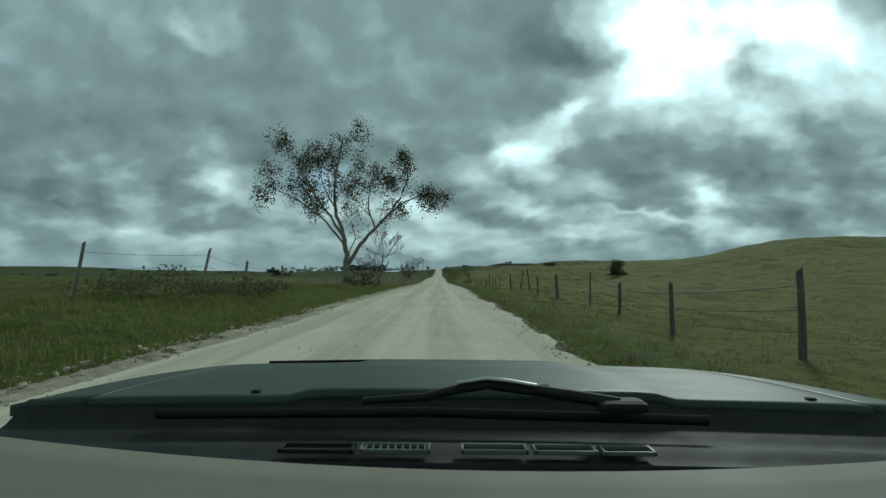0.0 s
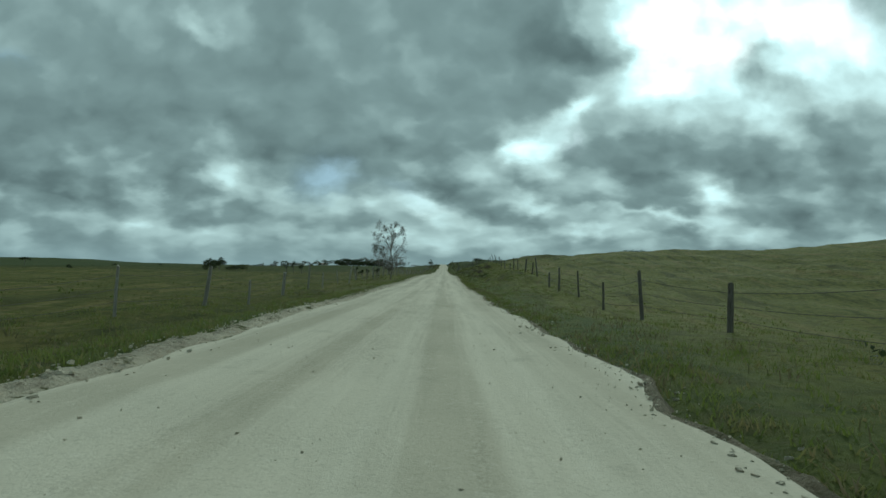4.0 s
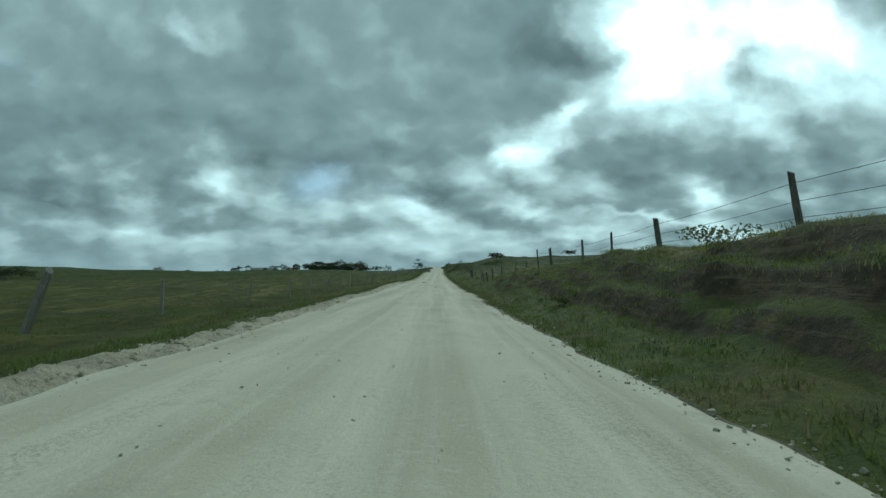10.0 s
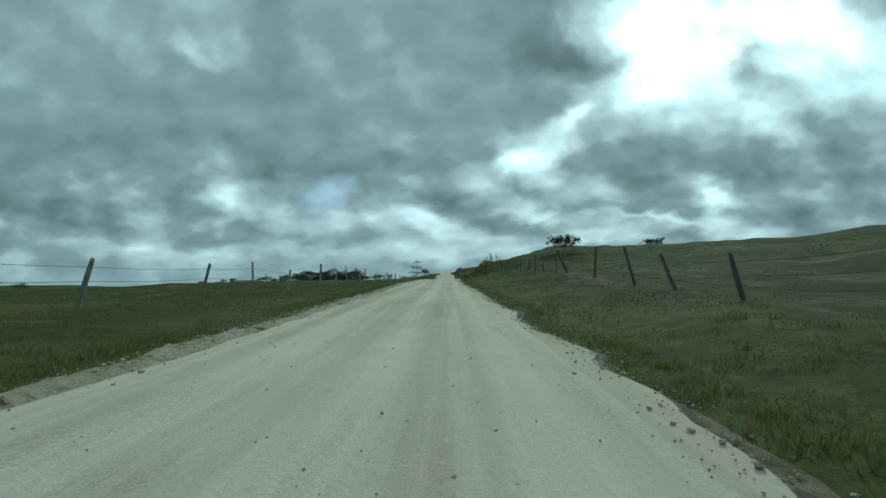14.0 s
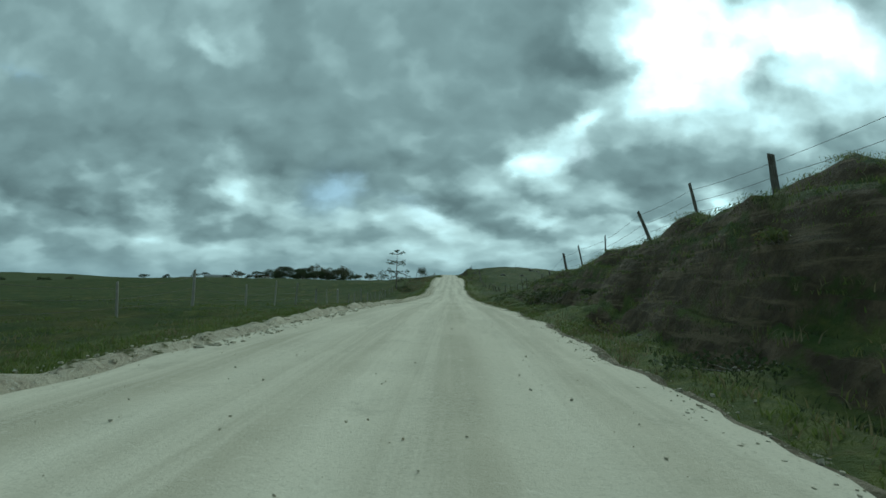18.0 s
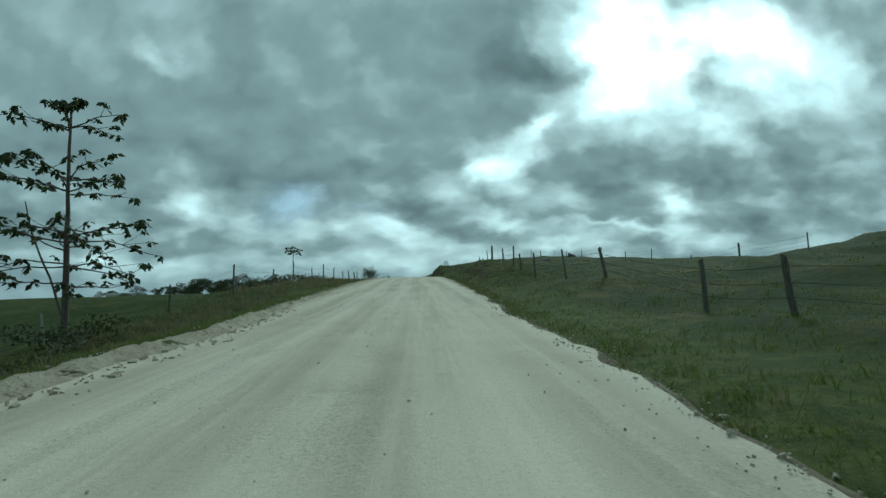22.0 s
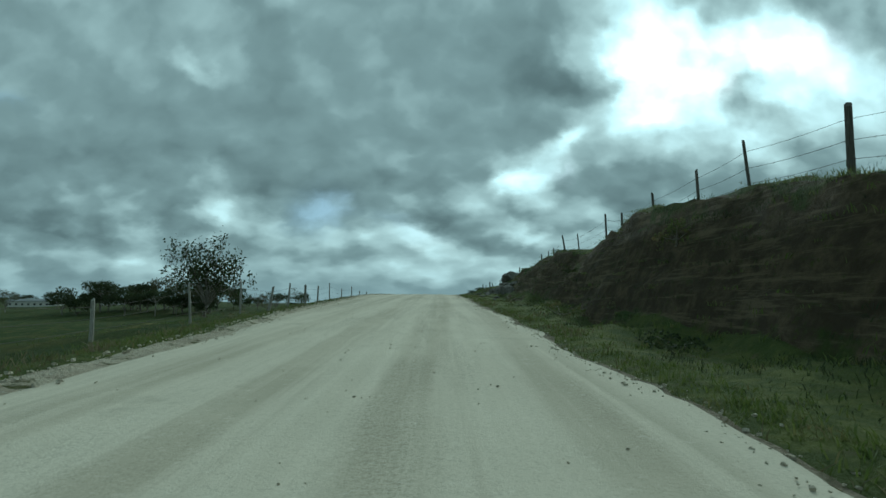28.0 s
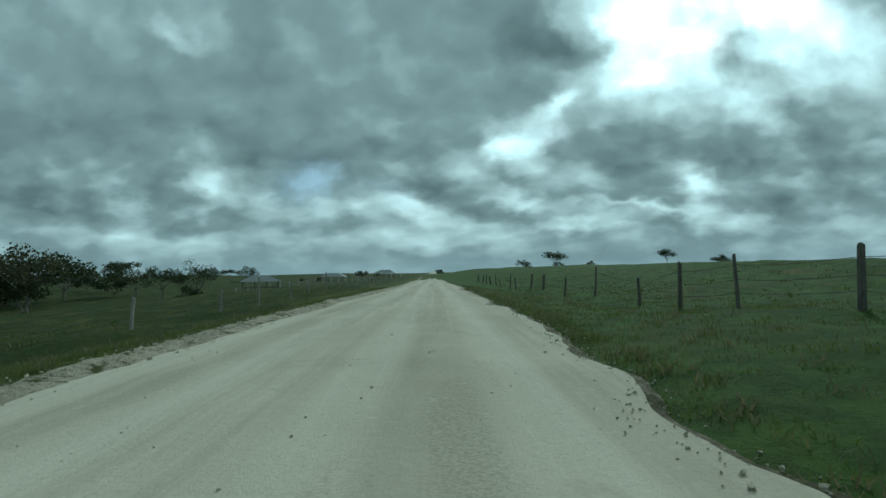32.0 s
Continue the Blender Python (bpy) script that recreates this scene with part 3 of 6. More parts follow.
left(975, 4.2, 9.0, -0.11, -1.40, -4.20)
left(1200, 4.2, 9.0, -0.10, -1.20, -5.96)
RIGHT, LEFT = np.array(RIGHT), np.array(LEFT)
STN = np.arange(len(ROAD_Z)) * 30.0


def ease(x, xs, ys):
    """Smooth curve through stations."""
    x = np.clip(np.asarray(x, float), xs[0], xs[-1])
    i = np.clip(np.searchsorted(xs, x) - 1, 0, len(xs) - 2)
    h = xs[i + 1] - xs[i]
    u = (x - xs[i]) / h
    ys = np.asarray(ys, float)
    m = np.gradient(ys, xs)
    return ((2 * u**3 - 3 * u**2 + 1) * ys[i] + (u**3 - 2 * u**2 + u) * h * m[i]
            + (-2 * u**3 + 3 * u**2) * ys[i + 1] + (u**3 - u**2) * h * m[i + 1])


def road_z(y):
    return ease(y, STN, ROAD_Z)


def sstep(a, b, x):
    u = np.clip((x - a) / (b - a), 0, 1)
    return u * u * (3 - 2 * u)


def lattice(ix, iy, seed):
    h = np.sin(ix * 127.1 + iy * 311.7 + seed * 74.7) * 43758.5453
    return h - np.floor(h)


def value_noise(x, y, seed=0):
    ix, iy = np.floor(x), np.floor(y)
    fx, fy = x - ix, y - iy
    fx, fy = fx * fx * (3 - 2 * fx), fy * fy * (3 - 2 * fy)
    a, b = lattice(ix, iy, seed), lattice(ix + 1, iy, seed)
    c, d = lattice(ix, iy + 1, seed), lattice(ix + 1, iy + 1, seed)
    return (a + (b - a) * fx) * (1 - fy) + (c + (d - c) * fx) * fy - 0.5


def fbm(x, y, seed=0, octaves=4):
    s, a = 0, 1.0
    for k in range(octaves):
        s = s + a * value_noise(x, y, seed + k * 13)
        x, y, a = x * 2.03, y * 2.03, a * 0.5
    return s


EDGE_STN = np.array([-50.0, 0.0, 33.0, 57.0, 81.0, 153.0, 177.0, 202.0, 226.0, 249.0, 273.0, 297.0, 321.0, 345.0, 417.0, 442.0, 466.0, 488.0, 512.0, 537.0, 565.0, 592.0, 611.0, 682.0, 706.0, 732.0, 755.0, 777.0, 900.0, 4000.0])
EDGE_RIGHT = [2.05, 2.1, 2.2, 2.4, 2.25, 1.95, 2.15, 2.35, 2.25, 2.15, 2.0, 1.9, 1.9, 1.75, 1.75, 2.4, 2.55, 2.35, 2.3, 2.4, 3.0, 3.0, 2.55, 2.15, 1.6, 1.75, 1.65, 1.95, 1.9, 1.8]
EDGE_LEFT = [3.4, 3.45, 3.4, 3.3, 3.35, 4.3, 4.2, 4.2, 4.15, 3.7, 4.0, 4.1, 3.9, 3.7, 4.05, 3.95, 3.85, 3.7, 3.4, 4.0, 4.7, 5.0, 4.9, 4.5, 5.5, 5.3, 4.9, 3.9, 3.7, 3.7]


def edge_right(y):
    return ease(y, EDGE_STN, EDGE_RIGHT) + 0.3 * value_noise(y / 9.0, y * 0, 3) + 0.34 * fbm(y / 1.7, y * 0, 5, 3)


def edge_left(y):
    return ease(y, EDGE_STN, EDGE_LEFT) + 0.35 * value_noise(y / 11.0, y * 0, 7) + 0.22 * value_noise(y / 1.5, y * 0, 9)


PLAIN = -7.0


def side(u, y, tab, edge):
    toe, top, h1, h2, h3 = (ease(y, tab[:, 0], tab[:, k]) for k in range(1, 6))
    toe = np.maximum(toe, edge + 0.6)
    top = np.maximum(top, toe + 2.0)
    z = h1 * sstep(toe, top, u)
    z = z + (h2 - h1) * sstep(top - 1, 25, u)
    return z + (h3 - h2) * sstep(22, 70, u)


def ground_z(x, y):
    """Height of the land at a plan position."""
    x, y = np.asarray(x, float), np.asarray(y, float)
    er, el = ease(y, EDGE_STN, EDGE_RIGHT), ease(y, EDGE_STN, EDGE_LEFT)
    rel = np.where(x > 0, side(np.abs(x), y, RIGHT, er), side(np.abs(x), y, LEFT, el))
    out = np.hypot(np.abs(x), np.maximum(0, np.maximum(-y - 60, y - 980)))
    far = sstep(95, 420, out)
    z = (road_z(y) + rel) * (1 - far) + PLAIN * far
    # settled hill with farm buildings, and low hills beyond
    z = z + 7.0 * np.exp(-(((x + 250) / 150) ** 2 + ((y - 1060) / 130) ** 2))
    z = z + far * 2.2 * fbm(x / 260, y / 260, 4, 3)
    z = z + sstep(1500, 3200, out) * (9 + 40 * fbm(x / 900, y / 900, 8, 3)) * sstep(0, 1500, y)
    off = np.where(x > 0, x - er - 0.6, -x - el - 0.8)
    rough = sstep(0, 3, off)
    z = z + rough * (0.34 * fbm(x / 3.1, y / 3.1, 21, 4) + 0.7 * sstep(9, 30, off) * fbm(x / 17, y / 17, 33, 3))
    # gentle foot of the slope before the second cutting
    z = z - 1.1 * sstep(412, 419, y) * sstep(436, 429, y) * np.exp(-(((x - 8.3) / 2.6) ** 2))
    # the right-hand cuttings are broken and ledged
    cut = sstep(3.0, 4.2, x) * sstep(9.0, 7.4, x) * np.clip(ease(y, RIGHT[:, 0], RIGHT[:, 3]), 0, 4) / 3.0
    z = z + cut * (0.40 * fbm(x / 1.3, y / 1.7, 44, 4) + 0.16 * np.sin(2 * math.pi * (rel / 0.62 + 0.8 * fbm(x / 5, y / 5, 47, 2))))
    # shallow ripples along the slopes of the right-hand pasture
    slope = sstep(2.0, 6.0, x - er) * sstep(75, 45, x) * sstep(660, 600, y)
    z = z + slope * 0.10 * np.sin(2 * math.pi * (rel / 0.8 + 0.9 * fbm(x / 14, y / 14, 77, 3)))
    inside = sstep(0.75, 0.15, np.where(x > 0, x - er, -x - el))
    return z - 0.10 * inside


def gz(x, y):
    return float(ground_z(x, y))


def fast_mesh(name, verts, faces, mat, smooth=True):
    """Mesh from arrays: faces all with the same number of corners."""
    me = bpy.data.meshes.new(name)
    verts, faces = np.asarray(verts, np.float32), np.asarray(faces, np.int32)
    k = faces.shape[1]
    me.vertices.add(len(verts))
    me.vertices.foreach_set("co", verts.ravel())
    me.loops.add(faces.size)
    me.loops.foreach_set("vertex_index", faces.ravel())
    me.polygons.add(len(faces))
    me.polygons.foreach_set("loop_start", np.arange(0, faces.size, k, dtype=np.int32))
    me.polygons.foreach_set("loop_total", np.full(len(faces), k, np.int32))
    me.polygons.foreach_set("use_smooth", np.full(len(faces), smooth, bool))
    me.materials.append(mat)
    me.update(calc_edges=True)
    return me


def sheet_faces(rows, cols):
    i = np.arange(rows * cols).reshape(rows, cols)
    return np.stack([i[:-1, :-1].ravel(), i[:-1, 1:].ravel(), i[1:, 1:].ravel(), i[1:, :-1].ravel()], 1)


gx = np.concatenate([-np.geomspace(3800, 15.6, 62), np.arange(-15, 2.61, 0.42), np.arange(2.8, 9.6, 0.24), np.arange(9.9, 15.01, 0.42), np.arange(15.5, 48, 0.65), np.geomspace(49, 3800, 52)])
gy = np.concatenate([-np.geomspace(3800, 21, 16), np.arange(-20, 830, 0.6), np.geomspace(831, 4600, 70)])
GX, GY = np.meshgrid(gx, gy)
GZ = ground_z(GX, GY)
ground = new("ground", fast_mesh("ground", np.stack([GX, GY, GZ], -1).reshape(-1, 3), sheet_faces(len(gy), len(gx)), M_GRASS))
tagged(ground, "rolling green pasture with dry patches and bare earth banks", "ground", kind="structure")

# the road: a crowned bed between two low windrows of loose marl
ry = np.concatenate([np.arange(-20, 815, 0.2), np.geomspace(816, 2600, 60)])
cols_l, cols_m, cols_r = np.linspace(-1.0, 0, 9)[:-1], np.linspace(0, 1, 25), np.linspace(0, 1.0, 9)[1:]
RX, RZ = [], []
el_, er_ = edge_left(ry), edge_right(ry)
base = road_z(ry)
el_w = 0.62 + 0.2 * fbm(ry / 0.9, ry * 0, 57, 3) + 0.2 * sstep(440, 470, ry) * sstep(550, 520, ry) + 0.12 * sstep(735, 755, ry)
heap_l = 0.75 + 0.65 * sstep(-0.3, 0.5, fbm(ry / 14, ry * 0, 51, 3)) + 0.1 * sstep(440, 470, ry) * sstep(540, 510, ry)
er_w = 0.34 + 0.3 * fbm(ry / 0.9, ry * 0, 67, 3)
heap_r = 0.05 + 0.4 * sstep(-0.2, 0.5, fbm(ry / 12, ry * 0, 61, 3))
heap_l = heap_l * np.interp(ry, [0, 190, 225, 300, 340, 430, 455, 540, 560, 720, 750, 2600], [0.35, 0.35, 0.85, 0.7, 0.45, 0.5, 0.9, 0.9, 0.35, 0.4, 0.62, 0.62])
for k in cols_l:
    x = -el_ + el_w * k
    hump = np.sin(math.pi * (1 + k)) ** 1.0
    RX.append(x)
    RZ.append(base - 0.02 + hump * heap_l * (0.15 + 0.17 * fbm(x / 0.3, ry / 0.5, 71, 2) + 0.20 * np.abs(fbm(x / 0.16, ry / 0.33, 75, 2))) - 0.16 * sstep(0.25, 0.0, 1 + k))
for k in cols_m:
    x = -el_ + (el_ + er_) * k
    crown = 0.05 * (1 - (2 * k - 1) ** 2)
    rut = -0.025 * (np.exp(-((x + 0.65) / 0.22) ** 2) + np.exp(-((x - 0.85) / 0.22) ** 2))
    RX.append(x)
    RZ.append(base + crown + rut + 0.03 * fbm(x / 0.5, ry / 0.9, 81, 3))
for k in cols_r:
    x = er_ + er_w * k
    RX.append(x)
    RZ.append(base - 0.02 + np.sin(math.pi * k) * heap_r * (0.11 + 0.15 * fbm(x / 0.3, ry / 0.5, 91, 2) + 0.20 * np.abs(fbm(x / 0.16, ry / 0.33, 95, 2))) - 0.16 * sstep(0.1, 1.0, k))
RV = np.stack([np.array(RX).T, np.repeat(ry[:, None], len(RX), 1), np.array(RZ).T], -1)
nl, nm = len(cols_l), len(cols_m)


def strip(name, a, b, mat, label):
    me = fast_mesh(name, RV[:, a:b].reshape(-1, 3), sheet_faces(len(ry), b - a), mat)
    return tagged(new(name, me), label, "road", kind="structure")


road = strip("road", nl, nl + nm, M_ROAD, "pale gravel road with packed wheel tracks and crumbled edges")
strip("road_shoulder", 0, nl + 1, M_SHOULDER, "heaped crumbly soil and clods along the road edge")
strip("road_shoulder", nl + nm - 1, len(RX), M_SOIL_EDGE, "low crumbled soil edge of the road")


# ---- helpers for things ----
def thing(name, x, y, z, label, category, group="", turn=0.0):
    ob = new(name)
    ob.matrix_world = pose(x, y, z, 0, 0, turn)
    return tagged(ob, label, category, group)


def part(name, data, parent, label="", at=(0, 0, 0), rot=(0, 0, 0)):
    ob = new(name, data)
    ob.parent = parent
    ob.location = at
    ob.rotation_euler = [radians(a) for a in rot]
    if label:
        ob["label"] = label
    if name in ("twig_mass", "crown"):
        ob["kind"] = "stuff"
    return ob


def from_bm(name, bm, mat, smooth=False):
    me = bpy.data.meshes.new(name)
    bm.to_mesh(me)
    bm.free()
    me.materials.append(mat)
    if smooth:
        me.polygons.foreach_set("use_smooth", [True] * len(me.polygons))
    return me


def block(name, w, d, h, mat, bevel=0.01, lift=True):
    bm = bmesh.new()
    bmesh.ops.create_cube(bm, size=1, matrix=Matrix.Translation((0, 0, h / 2 if lift else 0)) @ Matrix.Diagonal((w, d, h, 1)))
    if bevel:
        bmesh.ops.bevel(bm, geom=bm.edges[:], offset=bevel, segments=2, affect="EDGES", profile=0.6)
    return from_bm(name, bm, mat)


class Tubes:
    """Collects tapered tubes along polylines and makes one mesh of them."""

    def __init__(self):
        self.v, self.f, self.n = [], [], 0

    def add(self, pts, r0, r1, sides=5, wobble=0.0, rng=None):
        pts = np.asarray(pts, float)
        m = len(pts)
        d = np.gradient(pts, axis=0)
        d /= np.linalg.norm(d, axis=1, keepdims=True) + 1e-9
        ref = np.where(np.abs(d[:, 2:3]) > 0.9, np.array([[1.0, 0, 0]]), np.array([[0, 0, 1.0]]))
        a = np.cross(d, ref)
        a /= np.linalg.norm(a, axis=1, keepdims=True) + 1e-9
        b = np.cross(d, a)
        r = np.linspace(r0, r1, m)
        if wobble and rng is not None:
            r = r * (1 + wobble * (rng.random(m) - 0.5))
        th = np.arange(sides) * 2 * math.pi / sides
        ring = pts[:, None] + r[:, None, None] * (np.cos(th)[None, :, None] * a[:, None] + np.sin(th)[None, :, None] * b[:, None])
        self.v.append(ring.reshape(-1, 3))
        i = np.arange(m * sides).reshape(m, sides) + self.n
        j = np.roll(i, -1, axis=1)
        self.f.append(np.stack([i[:-1].ravel(), j[:-1].ravel(), j[1:].ravel(), i[1:].ravel()], 1))
        self.n += m * sides

    def mesh(self, name, mat):
        return fast_mesh(name, np.concatenate(self.v), np.concatenate(self.f), mat)


# ---- fences ----
LINE_RIGHT = ([0, 110, 150, 180, 205, 226, 250, 275, 300, 320, 345, 380, 420, 445, 470, 505, 520, 540, 562, 590, 612, 680, 710, 735, 780, 900],
        [6.3, 6.3, 8.2, 8.5, 8.2, 7.2, 7.3, 7.2, 5.5, 5.3, 6.6, 8, 8.7, 8.4, 8.3, 8.5, 7.6, 6.3, 6.8, 8, 9, 9.2, 9, 8.2, 7, 7])
LINE_LEFT = ([0, 400, 430, 500, 521, 545, 560, 590, 700, 740, 770, 790, 820],
        [-9, -9, -10, -11.5, -12, -12, -9.5, -8.4, -9.2, -10.5, -11, -10, -9])


def post_mesh(seed, width, mat):
    """A rough split post: uneven faces, a slanted weathered top, dark foot."""
    rng = np.random.RandomState(seed)
    n, sides = 6, 7
    v = []
    prof = rng.uniform(0.75, 1.2, sides)
    for k in range(n):
        t = k / (n - 1)
        for s in range(sides):
            a = 2 * math.pi * s / sides
            r = width * 0.5 * prof[s] * (1.08 - 0.2 * t) * rng.uniform(0.93, 1.07)
            z = -0.35 + t * 1.8
            if k == n - 1:
                z += 0.05 * math.cos(a + seed) + rng.uniform(-0.015, 0.015)
            v.append((r * math.cos(a) + 0.02 * math.sin(3 * t + seed), r * math.sin(a), z))
    f = [tuple(k * sides + (s + e) % sides + d * sides for d, e in ((0, 0), (0, 1), (1, 1), (1, 0))) for k in range(n - 1) for s in range(sides)]
    me = bpy.data.meshes.new("post")
    me.from_pydata(v, [], f + [tuple(range((n - 1) * sides, n * sides))])
    me.materials.append(mat)
    return me


POSTS = [[post_mesh(k, w, mat) for k, w in enumerate((0.115, 0.14, 0.10, 0.13, 0.165, 0.105, 0.125, 0.09))] for mat in (M_POST, M_POST_PALE)]


LAST_POST = {}


def fence(line, stations, leans, label):
    """Posts at their stations along the line, strung with three strands of barbed wire."""
    y0 = stations[0]
    x0 = float(np.interp(y0, *line))
    ob = thing("wire_fence", x0, y0, gz(x0, y0), label, "fence", "roadside fences")
    o = np.array(ob.matrix_world.translation)
    pale = int(x0 < 0 and not 550 < y0 < 620)
    tops = LAST_POST.get(line[1][0], [])
    for y, l in zip(stations, leans):
        k = int(y * 7.3) % 8
        x = float(np.interp(y, *line)) + 0.12 * math.sin(y * 1.7)
        z = gz(x, y)
        h = (0.92 + 0.16 * math.sin(y * 2.9)) * (1.2 if x > 0 and (415 < y < 470 or 625 < y < 738) else 0.92 if x > 0 and 470 < y < 548 else 0.85 if x > 0 and y > 738 else 1.0)
        ang = math.degrees(math.atan(l))
        p = part("post", POSTS[pale][k], ob, "", Vector((x, y, z)) - Vector(o), (3.5 * math.sin(y * 3.1), ang, (y * 53) % 360))
        p.rotation_euler = (Euler((radians(3.5 * math.sin(y * 3.1)), radians(ang), 0)).to_matrix() @ Euler((0, 0, y)).to_matrix()).to_euler()
        p.scale = (1, 1, h)
        tops.append((x, y, z, l, h))
    for frac in (0.42, 0.78, 1.18):
        tb = Tubes()
        for a, b in zip(tops[:-1], tops[1:]):
            pa = np.array([a[0] + a[3] * frac, a[1], a[2] + frac * a[4]]) - o
            pb = np.array([b[0] + b[3] * frac, b[1], b[2] + frac * b[4]]) - o
            t = np.linspace(0, 1, 5)[:, None]
            line_pts = pa + (pb - pa) * t
            line_pts[:, 2] -= 0.05 * np.sin(math.pi * t[:, 0])
            tb.add(line_pts, 0.006, 0.006, 3)
            for q in np.arange(0.05, 1, 0.09):
                c = pa + (pb - pa) * q - np.array([0, 0, 0.05 * math.sin(math.pi * q)])
                tb.add([c + (-0.02, 0, -0.022), c + (0.02, 0, 0.022)], 0.004, 0.003, 3)
        part("wire_strand", tb.mesh("wire_strand", M_WIRE), ob, "rusty barbed wire")
    LAST_POST[line[1][0]] = tops[-1:]
    return ob


fence(LINE_RIGHT, [9.2, 14.0, 18.7, 21.8, 28.0, 34.5, 37.3, 41.8, 46.2, 54.1, 57.8, 61.3, 65.1, 69.0, 72.1, 77.0, 81.8, 84.9, 88.8, 92.2],
      [-0.01, -0.02, 0.01, 0.01, -0.03, -0.02, -0.13, 0.14, -0.08, -0.04, -0.09, -0.04, -0.10, -0.02, -0.02, 0.03, -0.03, -0.03, -0.02, -0.04],
      "leaning grey fence posts in roadside grass")
fence(LINE_RIGHT, [97.4, 102.7, 107.9, 113.1, 118.3, 123.5, 128.7, 133.9, 139.2, 144.4, 149.6],
      [0.01, -0.15, -0.02, -0.03, -0.01, -0.05, -0.00, -0.04, -0.11, 0.07, 0.07],
      "grey fence posts strung with wire in pasture")
fence(LINE_RIGHT, [154.8, 158.7, 164.1, 168.8, 173.0, 176.9, 180.7, 186.7, 192.5, 196.4, 204.1, 207.0, 211.5, 214.6, 220.0, 225.1, 228.2, 235.7, 239.6, 243.0, 250.3, 257.1, 261.6, 266.5],
      [-0.07, -0.05, 0.03, -0.07, -0.09, -0.04, -0.31, -0.27, -0.12, -0.05, -0.13, -0.21, -0.07, -0.01, -0.04, -0.31, -0.19, -0.15, 0.02, -0.10, -0.18, -0.15, -0.05, -0.08],
      "weathered fence posts along the top of a grassy bank")
fence(LINE_RIGHT, [273.5, 277.4, 280.9, 285.7, 290.6, 295.4, 298.7, 302.2, 308.0, 313.8, 320.1, 323.5, 330.4, 334.8, 339.2, 343.6, 348.3, 352.3, 356.2, 362.5, 368.9],
      [-0.08, -0.07, -0.00, 0.14, 0.00, -0.09, -0.14, -0.14, -0.03, -0.10, -0.08, -0.07, -0.07, -0.04, -0.12, -0.07, -0.21, -0.35, -0.24, 0.08, -0.42],
      "leaning fence posts in a green pasture slope")
fence(LINE_RIGHT, [374.1, 379.3, 384.5, 389.7, 394.9, 400.1, 405.3, 410.5, 415.0, 419.5, 422.4, 426.0, 429.6, 435.5, 440.0, 445.6, 449.8, 454.2, 460.6, 465.9, 470.8, 476.1],
      [-0.09, -0.09, -0.02, 0.12, 0.02, -0.08, -0.06, 0.05, -0.01, -0.14, -0.05, -0.04, -0.01, -0.04, -0.08, -0.13, -0.22, -0.43, -0.06, -0.20, -0.23, -0.18],
      "fence posts climbing a steep earth bank")
fence(LINE_RIGHT, [481.2, 485.8, 490.4, 494.4, 500.8, 507.1, 512.3, 517.5, 521.2, 524.1, 530.6, 537.0, 539.3, 545.5],
      [-0.16, -0.06, -0.11, -0.11, -0.02, -0.29, 0.06, -0.38, -0.41, -0.23, 0.16, -0.11, -0.06, -0.21],
      "slanting fence posts at the foot of a hill")
fence(LINE_RIGHT, [551.2, 556.9, 562.7, 565.6, 571.2, 579.2, 585.5, 590.8, 596.0, 600.7, 606.1, 611.5, 616.3, 621.1],
      [-0.10, -0.05, -0.10, 0.01, -0.01, 0.01, -0.06, -0.03, -0.16, -0.01, -0.06, -0.17, -0.19, -0.09],
      "thick and thin posts in front of a grazed field")
fence(LINE_RIGHT, [626.3, 631.5, 636.7, 641.9, 647.1, 652.3, 657.5, 662.7, 667.9, 673.1, 678.3, 683.4, 687.1, 690.1, 693.7, 697.8, 700.4, 706.1, 709.3, 712.3, 714.8, 717.6, 720.6, 723.1, 727.7, 731.8, 734.1, 737.7],
      [-0.07, -0.08, 0.09, -0.01, -0.13, 0.05, -0.03, -0.14, -0.05, -0.05, -0.07, -0.04, -0.11, -0.05, -0.10, -0.02, -0.03, -0.12, -0.13, -0.10, -0.06, -0.04, -0.03, 0.04, 0.02, -0.01, -0.07, 0.01],
      "fence posts on top of a tall earth cutting")
fence(LINE_RIGHT, [743.3, 749.0, 754.6, 759.3, 763.4, 767.8, 772.3, 776.8, 780.2, 782.7, 785.8, 791.1, 796.4, 801.7, 807.0, 812.3, 817.6, 822.9, 828.2, 833.5, 838.8, 844.1, 849.4, 854.7],
      [0.00, -0.18, -0.03, -0.04, 0.00, -0.02, 0.08, -0.02, -0.04, -0.02, -0.00, 0.07, 0.09, 0.09, 0.12, -0.09, 0.07, -0.15, -0.05, -0.15, 0.08, 0.11, -0.02, 0.14],
      "grey fence posts beside a flat green field")
fence(LINE_LEFT, [13.1, 19.8, 24.6, 30.1, 35.6, 41.1, 46.0, 50.8, 55.7, 60.5],
      [0.19, 0.18, 0.13, -0.05, 0.01, 0.11, 0.01, -0.09, 0.04, 0.05],
      "leaning grey posts with wire behind weedy verge")
fence(LINE_LEFT, [64.1, 69.2, 74.3, 80.6, 83.2, 89.4, 95.0, 100.7],
      [0.18, 0.16, -0.01, -0.01, 0.15, -0.01, -0.08, -0.01],
      "thin pale fence posts beside bare trees")
fence(LINE_LEFT, [105.7, 110.6, 115.6, 120.6, 125.6, 130.6, 135.6, 140.6, 145.6, 150.6],
      [0.07, -0.01, 0.14, 0.04, 0.05, 0.05, 0.02, -0.11, 0.11, -0.11],
      "pale fence posts in a dark pasture")
